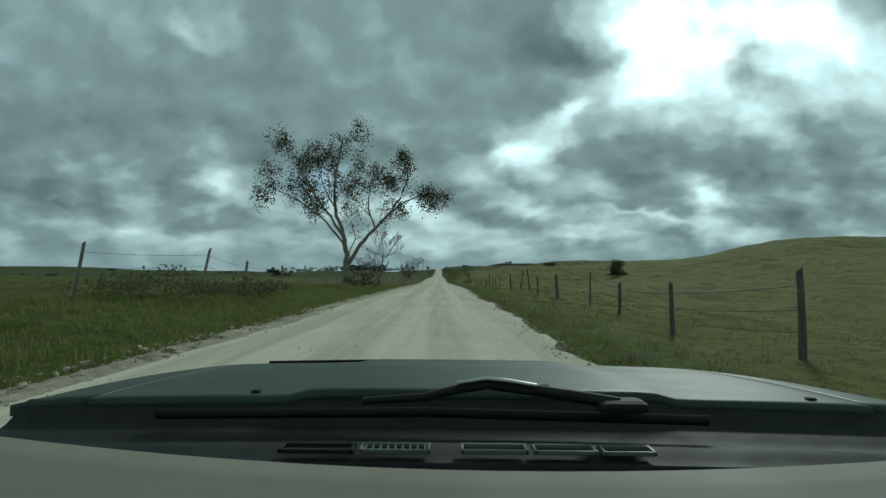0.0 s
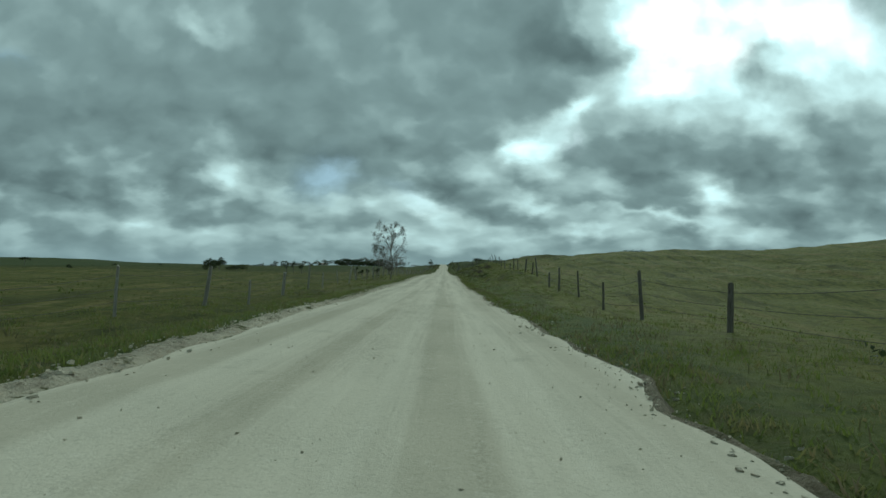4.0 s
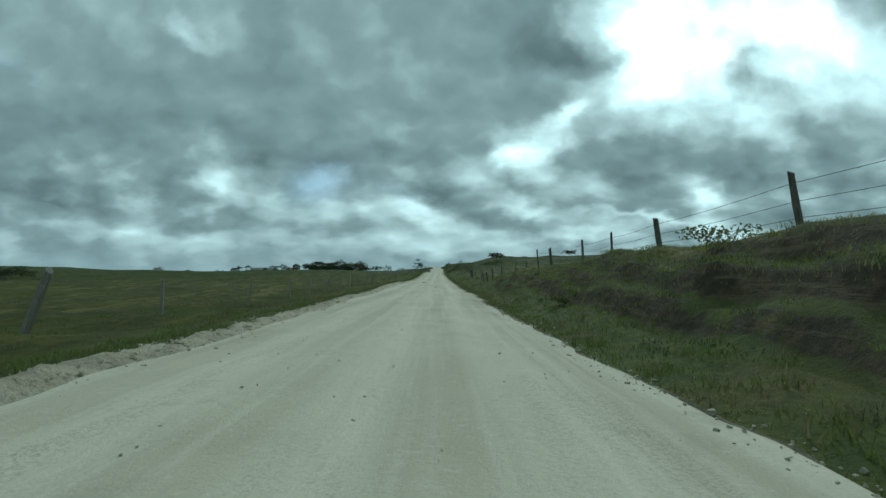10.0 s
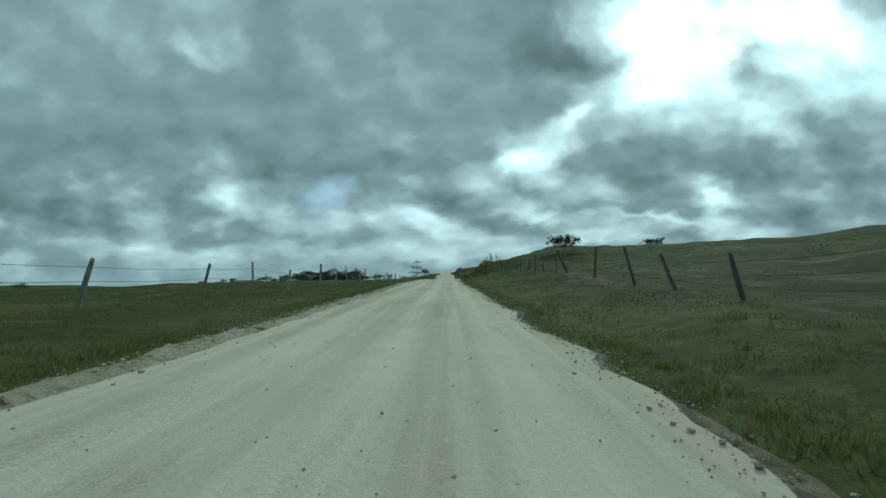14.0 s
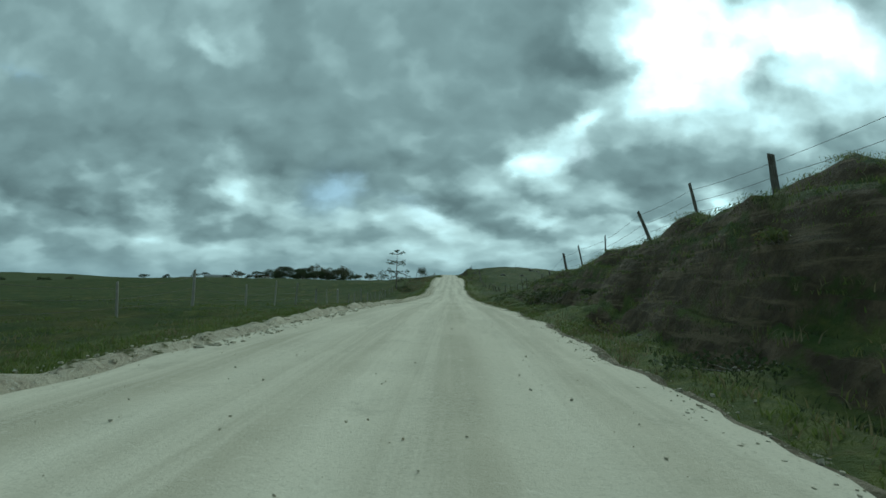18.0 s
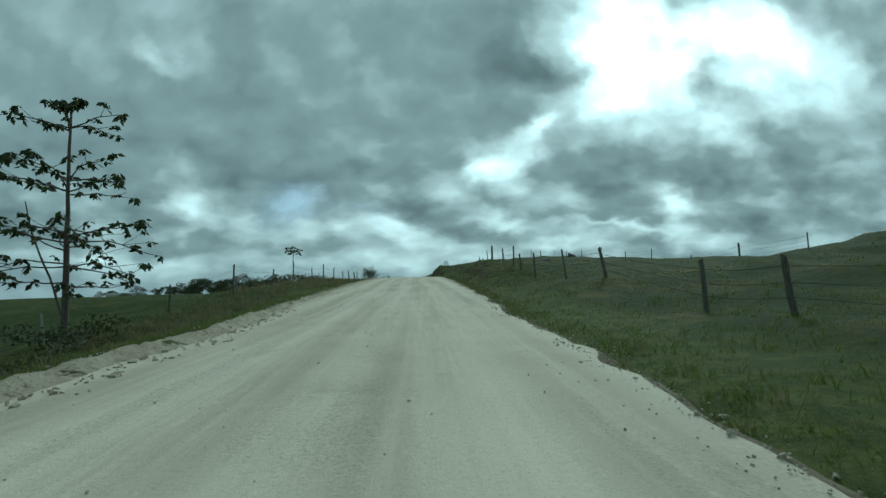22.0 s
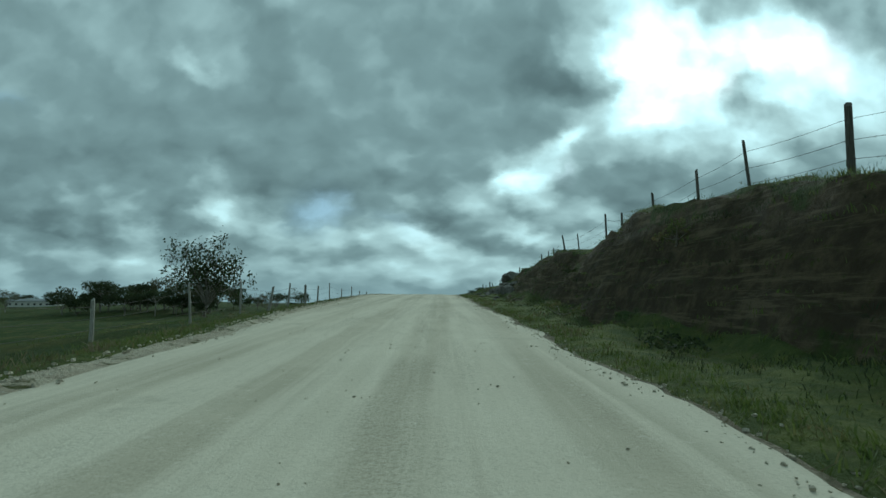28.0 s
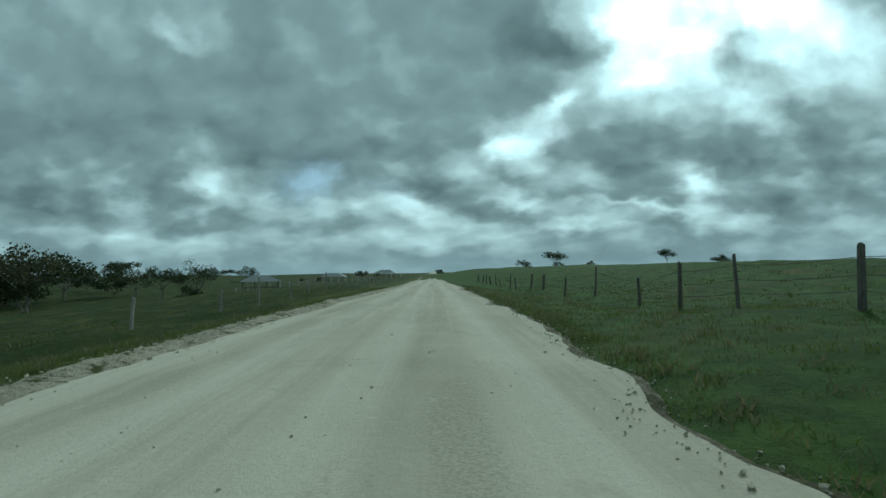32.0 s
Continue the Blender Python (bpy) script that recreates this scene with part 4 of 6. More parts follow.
fence(LINE_LEFT, [155.6, 162.8, 167.7, 173.7, 180.8, 186.5, 191.1, 195.7, 200.3, 206.3, 209.9, 213.6, 218.7, 223.4, 228.1, 232.8],
      [0.22, -0.05, 0.03, 0.03, -0.02, -0.02, 0.02, 0.05, 0.00, 0.01, 0.00, 0.04, 0.04, -0.07, 0.01, 0.00],
      "crooked old posts with wire beside bare trees")
fence(LINE_LEFT, [235.4, 243.9, 251.6, 257.5, 265.5, 272.5, 277.0, 281.5, 287.9, 293.3, 298.7, 304.1, 310.8, 317.6, 322.6, 327.7, 333.7, 337.7],
      [0.19, 0.23, 0.35, 0.05, 0.10, 0.06, 0.09, 0.30, 0.41, -0.00, -0.07, 0.39, 0.16, 0.26, -0.23, 0.47, 0.31, 0.22],
      "slanted thin posts in a smooth pasture")
fence(LINE_LEFT, [343.2, 348.7, 355.2, 360.5, 365.8, 373.2, 378.6, 383.9, 389.3, 394.7, 400.0, 405.4, 410.8, 416.2],
      [-0.08, 0.26, 0.25, -0.05, 0.12, 0.08, -0.04, -0.08, 0.03, -0.05, -0.01, 0.05, -0.07, -0.02],
      "leaning thick posts on a low grassy brow")
fence(LINE_LEFT, [421.5, 425.9, 430.4, 436.3, 442.2, 448.1, 453.5, 458.9, 463.9, 468.9, 473.9, 478.9, 483.9, 488.9, 493.9, 498.9],
      [0.06, 0.17, -0.04, 0.07, -0.10, -0.01, -0.01, -0.01, 0.05, 0.10, 0.01, -0.04, -0.06, 0.05, 0.03, -0.04],
      "pale thin posts in low dark pasture")
fence(LINE_LEFT, [503.9, 508.9, 513.6, 518.2, 522.9, 527.6, 532.9, 538.1, 545.7],
      [-0.02, -0.02, -0.03, 0.06, -0.06, 0.03, 0.04, 0.07, -0.04],
      "pale posts half hidden below the road edge")
fence(LINE_LEFT, [551.6, 557.5, 562.6, 568.4, 573.5, 578.9, 583.7, 588.5, 594.8, 600.0, 605.2, 610.2, 616.0, 622.5],
      [0.07, 0.03, 0.05, 0.04, 0.00, 0.02, 0.04, -0.02, -0.02, -0.07, 0.00, 0.06, -0.03, -0.01],
      "dark upright posts along the rising road")
fence(LINE_LEFT, [627.8, 633.1, 638.4, 643.7, 649.0, 654.3, 659.6, 664.9, 670.2, 675.5, 680.8, 686.1],
      [0.11, -0.05, 0.03, -0.06, -0.14, 0.02, 0.02, -0.01, 0.02, -0.05, -0.06, -0.01],
      "tall posts above falling pasture with far trees")
fence(LINE_LEFT, [691.4, 696.2, 700.7, 705.1, 709.6, 713.6, 719.7, 725.2, 733.4, 740.6, 748.6, 755.1],
      [-0.04, -0.01, 0.15, 0.07, -0.03, 0.01, 0.01, 0.03, -0.03, -0.00, 0.01, -0.03],
      "grey posts at the crest of the road")
fence(LINE_LEFT, [772.5, 779.1, 786.2, 792.6, 797.8, 803.0, 808.2, 813.4, 818.6, 823.8, 828.9, 834.1, 839.3, 844.5, 849.6, 854.8],
      [-0.04, 0.04, 0.06, 0.07, 0.01, 0.02, -0.04, -0.04, 0.03, 0.07, -0.04, -0.13, -0.07, 0.01, 0.01, 0.10, -0.06, 0.06],
      "short pale posts in a falling field")
# thin-posted second fence across the field behind
fence(([560, 650], [27, 25]), [563, 570.5, 578, 586, 593, 601, 609, 617, 625, 634, 642],
      [0.03, -0.05, 0.02, 0.06, -0.03, 0.04, -0.02, 0.05, 0.0, -0.04, 0.03],
      "thin grey posts of a second fence across the field")


# ---- trees ----
def unit(v):
    return v / (np.linalg.norm(v) + 1e-9)


def leaves_mesh(name, pts, size, mat, rng, droop=0.3, narrow=0.5, dirs=None):
    """Folded leaf blades, one at each point."""
    pts = np.asarray(pts, float)
    n = len(pts)
    d = rng.normal(size=(n, 3)) if dirs is None else np.asarray(dirs) + 0.35 * rng.normal(size=(n, 3))
    d[:, 2] -= droop
    d /= np.linalg.norm(d, axis=1, keepdims=True)
    w = np.cross(d, rng.normal(size=(n, 3)))
    w /= np.linalg.norm(w, axis=1, keepdims=True)
    up = np.cross(w, d)
    ln = size * rng.uniform(0.7, 1.3, n)[:, None]
    hw = ln * narrow * 0.5
    root, tip = pts, pts + d * ln
    mid = pts + d * ln * 0.5
    a, b = mid + w * hw + up * hw * 0.35, mid - w * hw + up * hw * 0.35
    v = np.stack([root, a, tip, b], 1).reshape(-1, 3)
    i = np.arange(n)[:, None] * 4
    f = np.concatenate([np.hstack([i, i + 1, i + 2]), np.hstack([i, i + 2, i + 3])])
    return fast_mesh(name, v, f, mat, False)


class Grower:
    """Limbs, branches and twigs of one tree; collects the points where leaves sit."""

    def __init__(self, seed, gnarl=0.25, lift=0.15, finest=0.011):
        self.rng = np.random.RandomState(seed)
        self.wood, self.twigs = Tubes(), Tubes()
        self.tips, self.gnarl, self.lift, self.finest = [], gnarl, lift, finest

    def path(self, p, d, length, n):
        pts = [np.array(p, float)]
        d = unit(np.array(d, float))
        for _ in range(n):
            d = unit(d + self.gnarl * self.rng.normal(size=3) + np.array([0, 0, self.lift]))
            pts.append(pts[-1] + d * length / n)
        return np.array(pts)

    def branch(self, p, d, length, r, depth, kids=4, spread=0.8, start=0.35):
        pts = self.path(p, d, length, 5 if depth > 0 else 3)
        r = max(r, self.finest)
        tube = self.wood if r > 0.018 else self.twigs
        tube.add(pts, r, r * (0.5 if depth > 0 else 0.3), 6 if r > 0.05 else (4 if r > 0.018 else 3), 0.15, self.rng)
        self.sprout(pts, length, r, depth, kids, spread, start)

    def sprout(self, pts, length, r, depth, kids, spread, start):
        if depth <= 0:
            self.tips += [pts[-1], pts[-2]]
            return
        m = len(pts) - 1
        for k in range(kids):
            t = start + (1 - start) * (k + self.rng.uniform(0.2, 1.0)) / kids
            j = min(int(t * m), m - 1)
            q = pts[j] + (pts[j + 1] - pts[j]) * (t * m - j)
            ax = unit(pts[j + 1] - pts[j])
            side_dir = unit(np.cross(ax, self.rng.normal(size=3)))
            nd = unit(ax * (1 - 0.5 * spread) + side_dir * spread)
            self.branch(q, nd, length * self.rng.uniform(0.45, 0.7) * (1.15 - 0.4 * t), r * self.rng.uniform(0.35, 0.55), depth - 1, kids, spread, 0.3)

    def limb(self, pts, r0, r1, depth=2, kids=5, length=2.0, spread=0.85, start=0.4):
        """A set limb: smooth polyline with branches along its outer part."""
        pts = np.array(pts, float)
        t = np.linspace(0, len(pts) - 1, 4 * (len(pts) - 1) + 1)
        xs = np.arange(len(pts))
        fine = np.stack([ease(t, xs, pts[:, k]) if len(pts) > 2 else np.interp(t, xs, pts[:, k]) for k in range(3)], 1)
        fine[1:] += 0.02 * length * self.rng.normal(size=fine[1:].shape)
        self.wood.add(fine, r0, r1, 8 if r0 > 0.1 else 6, 0.12, self.rng)
        self.sprout(fine, length / 0.6, max(r1 * 1.2, 0.03), depth, kids, spread, start)

    def build(self, x, y, label, category="tree", leaf=None, leaf_size=0.2, per_tip=3, cover=1.0, bark=None, name="tree", group="", sink=0.08, turn=0.0, near=0.18, narrow=0.5):
        ob = thing(name, x, y, gz(x, y) - sink, label, category, group, turn)
        part("trunk", self.wood.mesh("trunk", bark or M_BARK), ob)
        if self.twigs.v:
            part("twig_mass", self.twigs.mesh("twig_mass", M_TWIG), ob)
        if leaf:
            tips = np.array([p for p in self.tips if self.rng.random_sample() < cover])
            pts = np.repeat(tips, per_tip, 0) + near * self.rng.normal(size=(len(tips) * per_tip, 3))
            part("crown", leaves_mesh("crown", pts, leaf_size, leaf, self.rng, narrow=narrow), ob)
        return ob


# broad two-stemmed tree that leans over the road
G = Grower(11, 0.22, 0.08)
G.limb([(0, 0, -0.3), (0.02, 0, 0.9), (0.05, 0, 1.9)], 0.36, 0.27, 0, 0)
G.limb([(0.05, 0, 1.5), (0.0, -0.1, 3.2), (-0.5, 0.2, 5.0), (-1.2, 0.6, 7.6), (-1.0, 0.5, 10.6), (-0.4, 0, 12.8)], 0.24, 0.05, 3, 7, 2.6, start=0.35)
G.limb([(-0.2, 0.0, 4.2), (-1.6, -0.6, 6.4), (-3.2, -0.8, 8.6), (-4.4, -0.6, 11.0)], 0.13, 0.04, 3, 7, 2.6, start=0.3)
G.limb([(-0.1, 0.1, 3.6), (-2.0, 1.0, 5.6), (-4.6, 1.4, 7.6), (-7.0, 1.0, 8.8)], 0.11, 0.03, 3, 7, 2.4, start=0.3)
G.limb([(-0.9, 0.4, 6.6), (-2.4, 1.6, 9.0), (-3.0, 2.0, 11.8)], 0.08, 0.03, 3, 6, 2.3)
G.limb([(0.1, 0, 1.7), (1.0, 0.1, 3.3), (2.2, 0.3, 4.9), (3.8, 0.2, 6.6), (5.0, 0.0, 8.8), (5.3, 0, 10.6)], 0.19, 0.04, 3, 7, 2.3, start=0.4)
G.limb([(3.6, 0.2, 6.4), (5.4, 0.4, 7.7), (6.8, 0.6, 8.0), (7.6, 0.5, 7.4)], 0.08, 0.025, 3, 6, 1.5, start=0.3)
G.limb([(2.4, 0.3, 5.1), (2.0, -1.2, 7.0), (2.4, -2.0, 9.2)], 0.09, 0.03, 3, 6, 2.2)
G.limb([(0.3, -0.1, 2.9), (0.9, -1.0, 4.2), (0.6, -1.4, 5.6)], 0.06, 0.02, 2, 4, 1.2)
G.build(-8.0, 45, "broad two-stemmed tree with sparse drab leaves leaning over the road", leaf=M_LEAF, leaf_size=0.20, per_tip=4, cover=0.66, near=0.22)

# tangle of bare stems behind it
G = Grower(23, 0.3, 0.05)
for k in range(6):
    G.branch((0.6 * (k - 2.5), 0.4 * math.sin(k), -0.1), (0.25 * math.sin(k * 2.1), 0.2, 1), 2.9 + 0.5 * math.sin(k * 1.3), 0.05, 3, 4)
G.build(-7.2, 50.5, "tangled leafless bushy tree with grey stems", name="bare_tree")

# leaning tree with reddish bare twigs, a broken stub and one long low limb
G = Grower(31, 0.16, 0.20, 0.0055)
G.limb([(-0.05, 0, -0.3), (0.18, 0, 0.8), (0.48, 0, 1.75), (0.62, 0.05, 2.2)], 0.13, 0.095, 0, 0, 0.4)
G.limb([(0.6, 0, 2.1), (0.64, 0.05, 3.0), (0.73, 0.05, 3.65)], 0.085, 0.065, 1, 3, 0.4)
G.limb([(0.48, 0, 1.75), (0.95, 0, 2.5), (1.3, 0.05, 3.0), (1.43, 0.05, 3.2)], 0.085, 0.06, 1, 3, 0.25, start=0.85)
G.limb([(0.70, 0, 3.5), (0.57, 0.1, 4.26), (0.31, 0.15, 5.05), (-0.27, 0.2, 5.3), (-0.7, 0.2, 6.2), (-1.15, 0.25, 6.9)], 0.055, 0.014, 3, 6, 0.85, 0.6, 0.5)
G.limb([(0.33, 0.15, 5.0), (0.15, 0.5, 5.85), (-0.1, 0.7, 6.7)], 0.032, 0.012, 3, 6, 0.8, 0.6)
G.limb([(0.33, 0.15, 5.0), (0.6, -0.4, 5.85), (1.05, -0.6, 6.6)], 0.034, 0.012, 3, 6, 0.8, 0.6)
G.limb([(0.62, 0, 3.95), (-0.22, -0.2, 4.26), (-0.85, -0.3, 4.47), (-1.85, -0.3, 4.63)], 0.040, 0.012, 3, 6, 0.9, 0.7, 0.3)
G.limb([(0.74, 0, 3.6), (1.5, -0.2, 4.1), (2.2, -0.3, 4.45), (2.9, -0.3, 4.95)], 0.050, 0.013, 3, 6, 1.15, 0.7, 0.3)
G.limb([(1.05, -0.1, 3.9), (1.78, 0.3, 5.1), (2.35, 0.5, 6.0)], 0.040, 0.013, 3, 6, 1.15, 0.65, 0.3)
G.limb([(0.90, 0, 3.8), (1.15, 0.5, 5.0), (1.55, 0.8, 6.1)], 0.038, 0.013, 3, 6, 1.1, 0.65, 0.3)
G.limb([(1.36, -0.15, 4.05), (2.0, -0.7, 5.0), (2.6, -1.0, 5.6)], 0.034, 0.012, 3, 6, 1.1, 0.65, 0.3)
G.limb([(0.74, 0.05, 3.65), (0.83, -0.5, 4.9), (0.66, -0.8, 6.2)], 0.036, 0.012, 3, 6, 1.0, 0.6, 0.35)
G.limb([(0.2, 0, 0.95), (-0.2, 0.05, 1.75), (-0.56, 0.1, 2.3), (-0.96, 0.1, 2.58), (-2.0, 0.1, 2.55), (-3.1, 0.15, 2.05)], 0.05, 0.014, 2, 6, 0.7, 0.8, 0.5)
G.limb([(-0.9, 0.1, 2.55), (-0.92, 0.1, 3.4), (-0.85, 0.1, 4.1)], 0.028, 0.012, 2, 6, 0.5, 0.6)
G.limb([(-0.66, 0.1, 2.4), (-0.45, 0.2, 2.95), (-0.33, 0.25, 3.5)], 0.022, 0.011, 2, 5, 0.5, 0.6)
G.limb([(-1.95, 0.1, 2.55), (-2.25, 0.1, 2.9), (-2.35, 0.1, 3.3)], 0.020, 0.011, 2, 6, 0.5, 0.8)
G.limb([(-1.7, 0.1, 2.56), (-1.9, 0, 2.1), (-2.15, 0, 1.75)], 0.020, 0.011, 1, 3, 0.3)
G.limb([(0.62, 0, 2.25), (0.3, -0.2, 2.95), (-0.2, -0.3, 2.8)], 0.028, 0.012, 2, 7, 0.5, 0.8)
G.limb([(0.52, 0, 1.45), (0.8, 0, 1.7), (1.1, 0, 1.8)], 0.03, 0.012, 1, 4, 0.3)
G.build(-7.6, 64, "leaning half-dead tree with reddish bare twigs and a broken stub", leaf=M_LEAF_BROWN, leaf_size=0.05, per_tip=1, cover=0.12, near=0.05, name="bare_tree")

# several thin upright bare stems
G = Grower(37, 0.12, 0.1)
for k in range(7):
    a = k * 0.9
    G.branch((0.15 * math.cos(a), 0.15 * math.sin(a), -0.1), (0.15 * math.cos(a), 0.15 * math.sin(a), 1), 2.4 + 0.5 * math.sin(k * 2.2), 0.026, 3, 4, 0.42)
G.build(-5.6, 88, "slender bare shrub with many upright stems", name="bare_tree", category="shrub")

# wayside tree with an airy crown, leafier on its outer side
G = Grower(41, 0.18, 0.14, 0.0055)
G.limb([(-0.05, 0, -0.3), (0.05, 0, 0.7), (0.16, 0, 1.5), (0.17, 0, 2.5), (-0.08, 0, 3.6), (0.0, 0, 4.6), (-0.1, 0, 5.8), (-0.45, 0, 6.2)], 0.10, 0.014, 3, 6, 0.9, 0.65, 0.55)
G.limb([(0.16, 0, 1.6), (0.45, 0, 1.75), (0.8, 0, 2.0), (1.26, 0, 2.37), (1.18, 0, 2.7)], 0.055, 0.018, 2, 5, 0.4, 0.7, 0.45)
G.limb([(0.15, 0, 2.0), (-0.5, 0.1, 2.6), (-1.1, 0.2, 3.25), (-1.85, 0.2, 3.45)], 0.05, 0.014, 3, 6, 0.9, 0.75, 0.45)
LEAFY = len(G.tips)
G.limb([(-0.05, 0, 3.5), (-0.6, -0.2, 4.7), (-1.1, -0.3, 5.7), (-1.45, -0.3, 6.6)], 0.042, 0.012, 3, 7, 0.85, 0.65, 0.3)
G.limb([(-0.55, -0.2, 4.6), (-1.35, 0.3, 4.95), (-2.2, 0.5, 5.2)], 0.03, 0.012, 3, 6, 0.75, 0.7, 0.3)
G.limb([(-0.35, 0, 3.55), (-1.3, -0.5, 4.2), (-2.0, -0.6, 4.1)], 0.03, 0.012, 3, 6, 0.7, 0.7, 0.3)
G.limb([(0.13, 0, 2.8), (0.55, 0.2, 3.55), (1.1, 0.3, 4.1), (1.5, 0.3, 4.9)], 0.04, 0.012, 3, 6, 0.8, 0.7, 0.3)
G.limb([(-0.05, 0, 3.6), (0.2, -0.4, 4.7), (0.65, -0.6, 5.35), (1.4, -0.6, 5.7)], 0.04, 0.012, 3, 6, 0.8, 0.65, 0.3)
G.limb([(0.0, 0, 4.6), (0.42, 0.5, 5.5), (1.15, 0.7, 6.2)], 0.034, 0.012, 3, 7, 0.75, 0.65, 0.3)
G.limb([(-0.05, 0, 5.3), (0.1, -0.3, 6.2), (0.55, -0.4, 6.6)], 0.028, 0.012, 3, 6, 0.6, 0.65, 0.3)
G.limb([(0.05, 0, 2.9), (-0.2, 0.7, 4.0), (0.1, 1.3, 5.2)], 0.034, 0.012, 3, 6, 0.8, 0.7, 0.3)
G.tips = G.tips + 2 * G.tips[LEAFY // 3:LEAFY]
G.build(-6.5, 160, "slim wayside tree with an airy crown of scattered small leaves", leaf=M_LEAF, leaf_size=0.10, per_tip=2, cover=0.19, near=0.11)

# wide spreading bare tree
G = Grower(47, 0.26, 0.06, 0.0075)
G.limb([(0, 0, -0.3), (0, 0, 0.7), (0.05, 0, 1.2)], 0.26, 0.2, 0, 0)
for k in range(24):
    a = k * 2.4
    rise = math.asin(0.08 + 0.9 * (k + 0.5) / 24)
    reach = 4.5 * math.cos(rise) + 0.3 * math.sin(k * 3.7)
    hgt = 1.9 + 5.0 * math.sin(rise) + 0.5 * math.sin(k * 2.1)
    c_, s_ = math.cos(a), math.sin(a)
    G.limb([(0.05 * c_, 0.05 * s_, 0.95), (0.30 * reach * c_, 0.30 * reach * s_, 0.22 * hgt + 1.0), (0.68 * reach * c_, 0.68 * reach * s_, 0.62 * hgt + 0.6), (reach * c_, reach * s_, hgt)], 0.065, 0.015, 3, 6, 1.4, 0.8, 0.25)
G.build(-12.5, 216, "wide bushy tree almost leafless with fine twigs", leaf=M_LEAF_BROWN, leaf_size=0.10, per_tip=1, cover=0.16, near=0.1)

# tiered young tree: straight stem with whorls of long side branches that carry clusters of lobed leaves
G = Grower(53, 0.10, 0.03)
G.limb([(0, 0, -0.3), (0.03, 0, 2.5), (0.0, 0, 5.2), (0.05, 0, 8.4)], 0.13, 0.035, 0, 0, 0.5)
G.limb([(0.1, 0, 0.3), (-0.5, 0.2, 1.8), (-1.3, 0.3, 3.6), (-1.7, 0.4, 5.0)], 0.05, 0.018, 1, 3, 0.7)
tiers, tdirs = [], []


def leaf_cluster(at, rng, n=7):
    for j in range(n):
        b = j * 0.75 + rng.uniform(0, 0.4)
        tiers.append(at + 0.05 * rng.normal(size=3))
        tdirs.append((math.cos(b), math.sin(b), -0.55))


for z, reach, count, rise in ((8.3, 0.5, 4, 0.5), (7.4, 1.9, 5, 0.24), (5.6, 2.4, 5, 0.22), (5.2, 2.7, 5, 0.10), (3.8, 3.1, 5, 0.18), (3.3, 3.9, 6, 0.12), (2.7, 3.6, 5, -0.02), (2.0, 2.6, 3, -0.15)):
    for k in range(count):
        a = k * 2 * math.pi / count + z * 1.7
        ln = reach * G.rng.uniform(0.7, 1.1)
        p = G.path((0.0, 0, z + G.rng.uniform(-0.15, 0.15)), (math.cos(a), math.sin(a), rise), ln, 7)
        p[4:, 2] -= 0.05 * ln * np.arange(1, 5)
        G.twigs.add(p, 0.030, 0.011, 4)
        for q in (3, 5, 7):
            if G.rng.random_sample() < 0.85:
                leaf_cluster(p[q], G.rng)
        for side_turn in (0.7, -0.7):
            q = G.path(p[4], (math.cos(a + side_turn), math.sin(a + side_turn), 0.25), ln * 0.35, 3)
            G.twigs.add(q, 0.014, 0.007, 3)
            leaf_cluster(q[-1], G.rng)
ob = G.build(-12.2, 547, "young tiered tree with clusters of dark lobed leaves", name="tree", bark=M_TWIG)
part("crown", leaves_mesh("crown", np.array(tiers), 0.27, M_LEAF_DARK, G.rng, 0.3, 0.5, tdirs), ob)

# papaya on a tall thin stem
G = Grower(59, 0.05, 0.1)
G.limb([(0, 0, -0.3), (0.02, 0, 1.0), (0.0, 0, 1.7), (0.02, 0, 2.2)], 0.032, 0.026, 0, 0, 0.3)
pts, dirs = [], []
for k in range(15):
    a = k * 2.4
    p = G.path((0.02, 0, 1.95 + 0.018 * k), (math.cos(a), math.sin(a), 0.5 - 0.03 * (15 - k)), 0.42 + 0.1 * math.sin(k * 3.3), 4)
    G.twigs.add(p, 0.010, 0.006, 3)
    for j in range(7):
        b = a + (j - 3) * 0.55
        pts.append(p[-1])
        dirs.append((math.cos(b), math.sin(b), -0.25))
ob = G.build(-8.3, 564, "papaya plant with lobed leaves on a thin bare stem", "papaya plant", name="papaya_plant")
part("crown", leaves_mesh("crown", pts, 0.24, M_LEAF_DARK, G.rng, 0.2, 0.35, dirs), ob)

# small round-crowned tree by the crest
G = Grower(61, 0.2, 0.1)
G.limb([(0, 0, -0.3), (0.05, 0, 0.8), (0.1, 0, 1.3)], 0.11, 0.08, 0, 0)
for k in range(15):
    a = k * 2.4
    rise = math.asin(0.25 + 0.72 * (k + 0.5) / 15)
    r, h = 2.3 * math.cos(rise), 1.6 + 2.5 * math.sin(rise) + 0.25 * math.sin(k * 2.1)
    G.limb([(0.1, 0, 1.1), (0.35 * r * math.cos(a), 0.35 * r * math.sin(a), 0.45 * h + 0.7), (r * math.cos(a), r * math.sin(a), h)], 0.045, 0.015, 2, 6, 0.8, 0.8, 0.35)
G.build(-15.9, 708, "small round tree with thin dark foliage", leaf=M_LEAF_DARK, leaf_size=0.17, per_tip=3, cover=0.8, near=0.2).scale = (1.2, 1.2, 1.45)


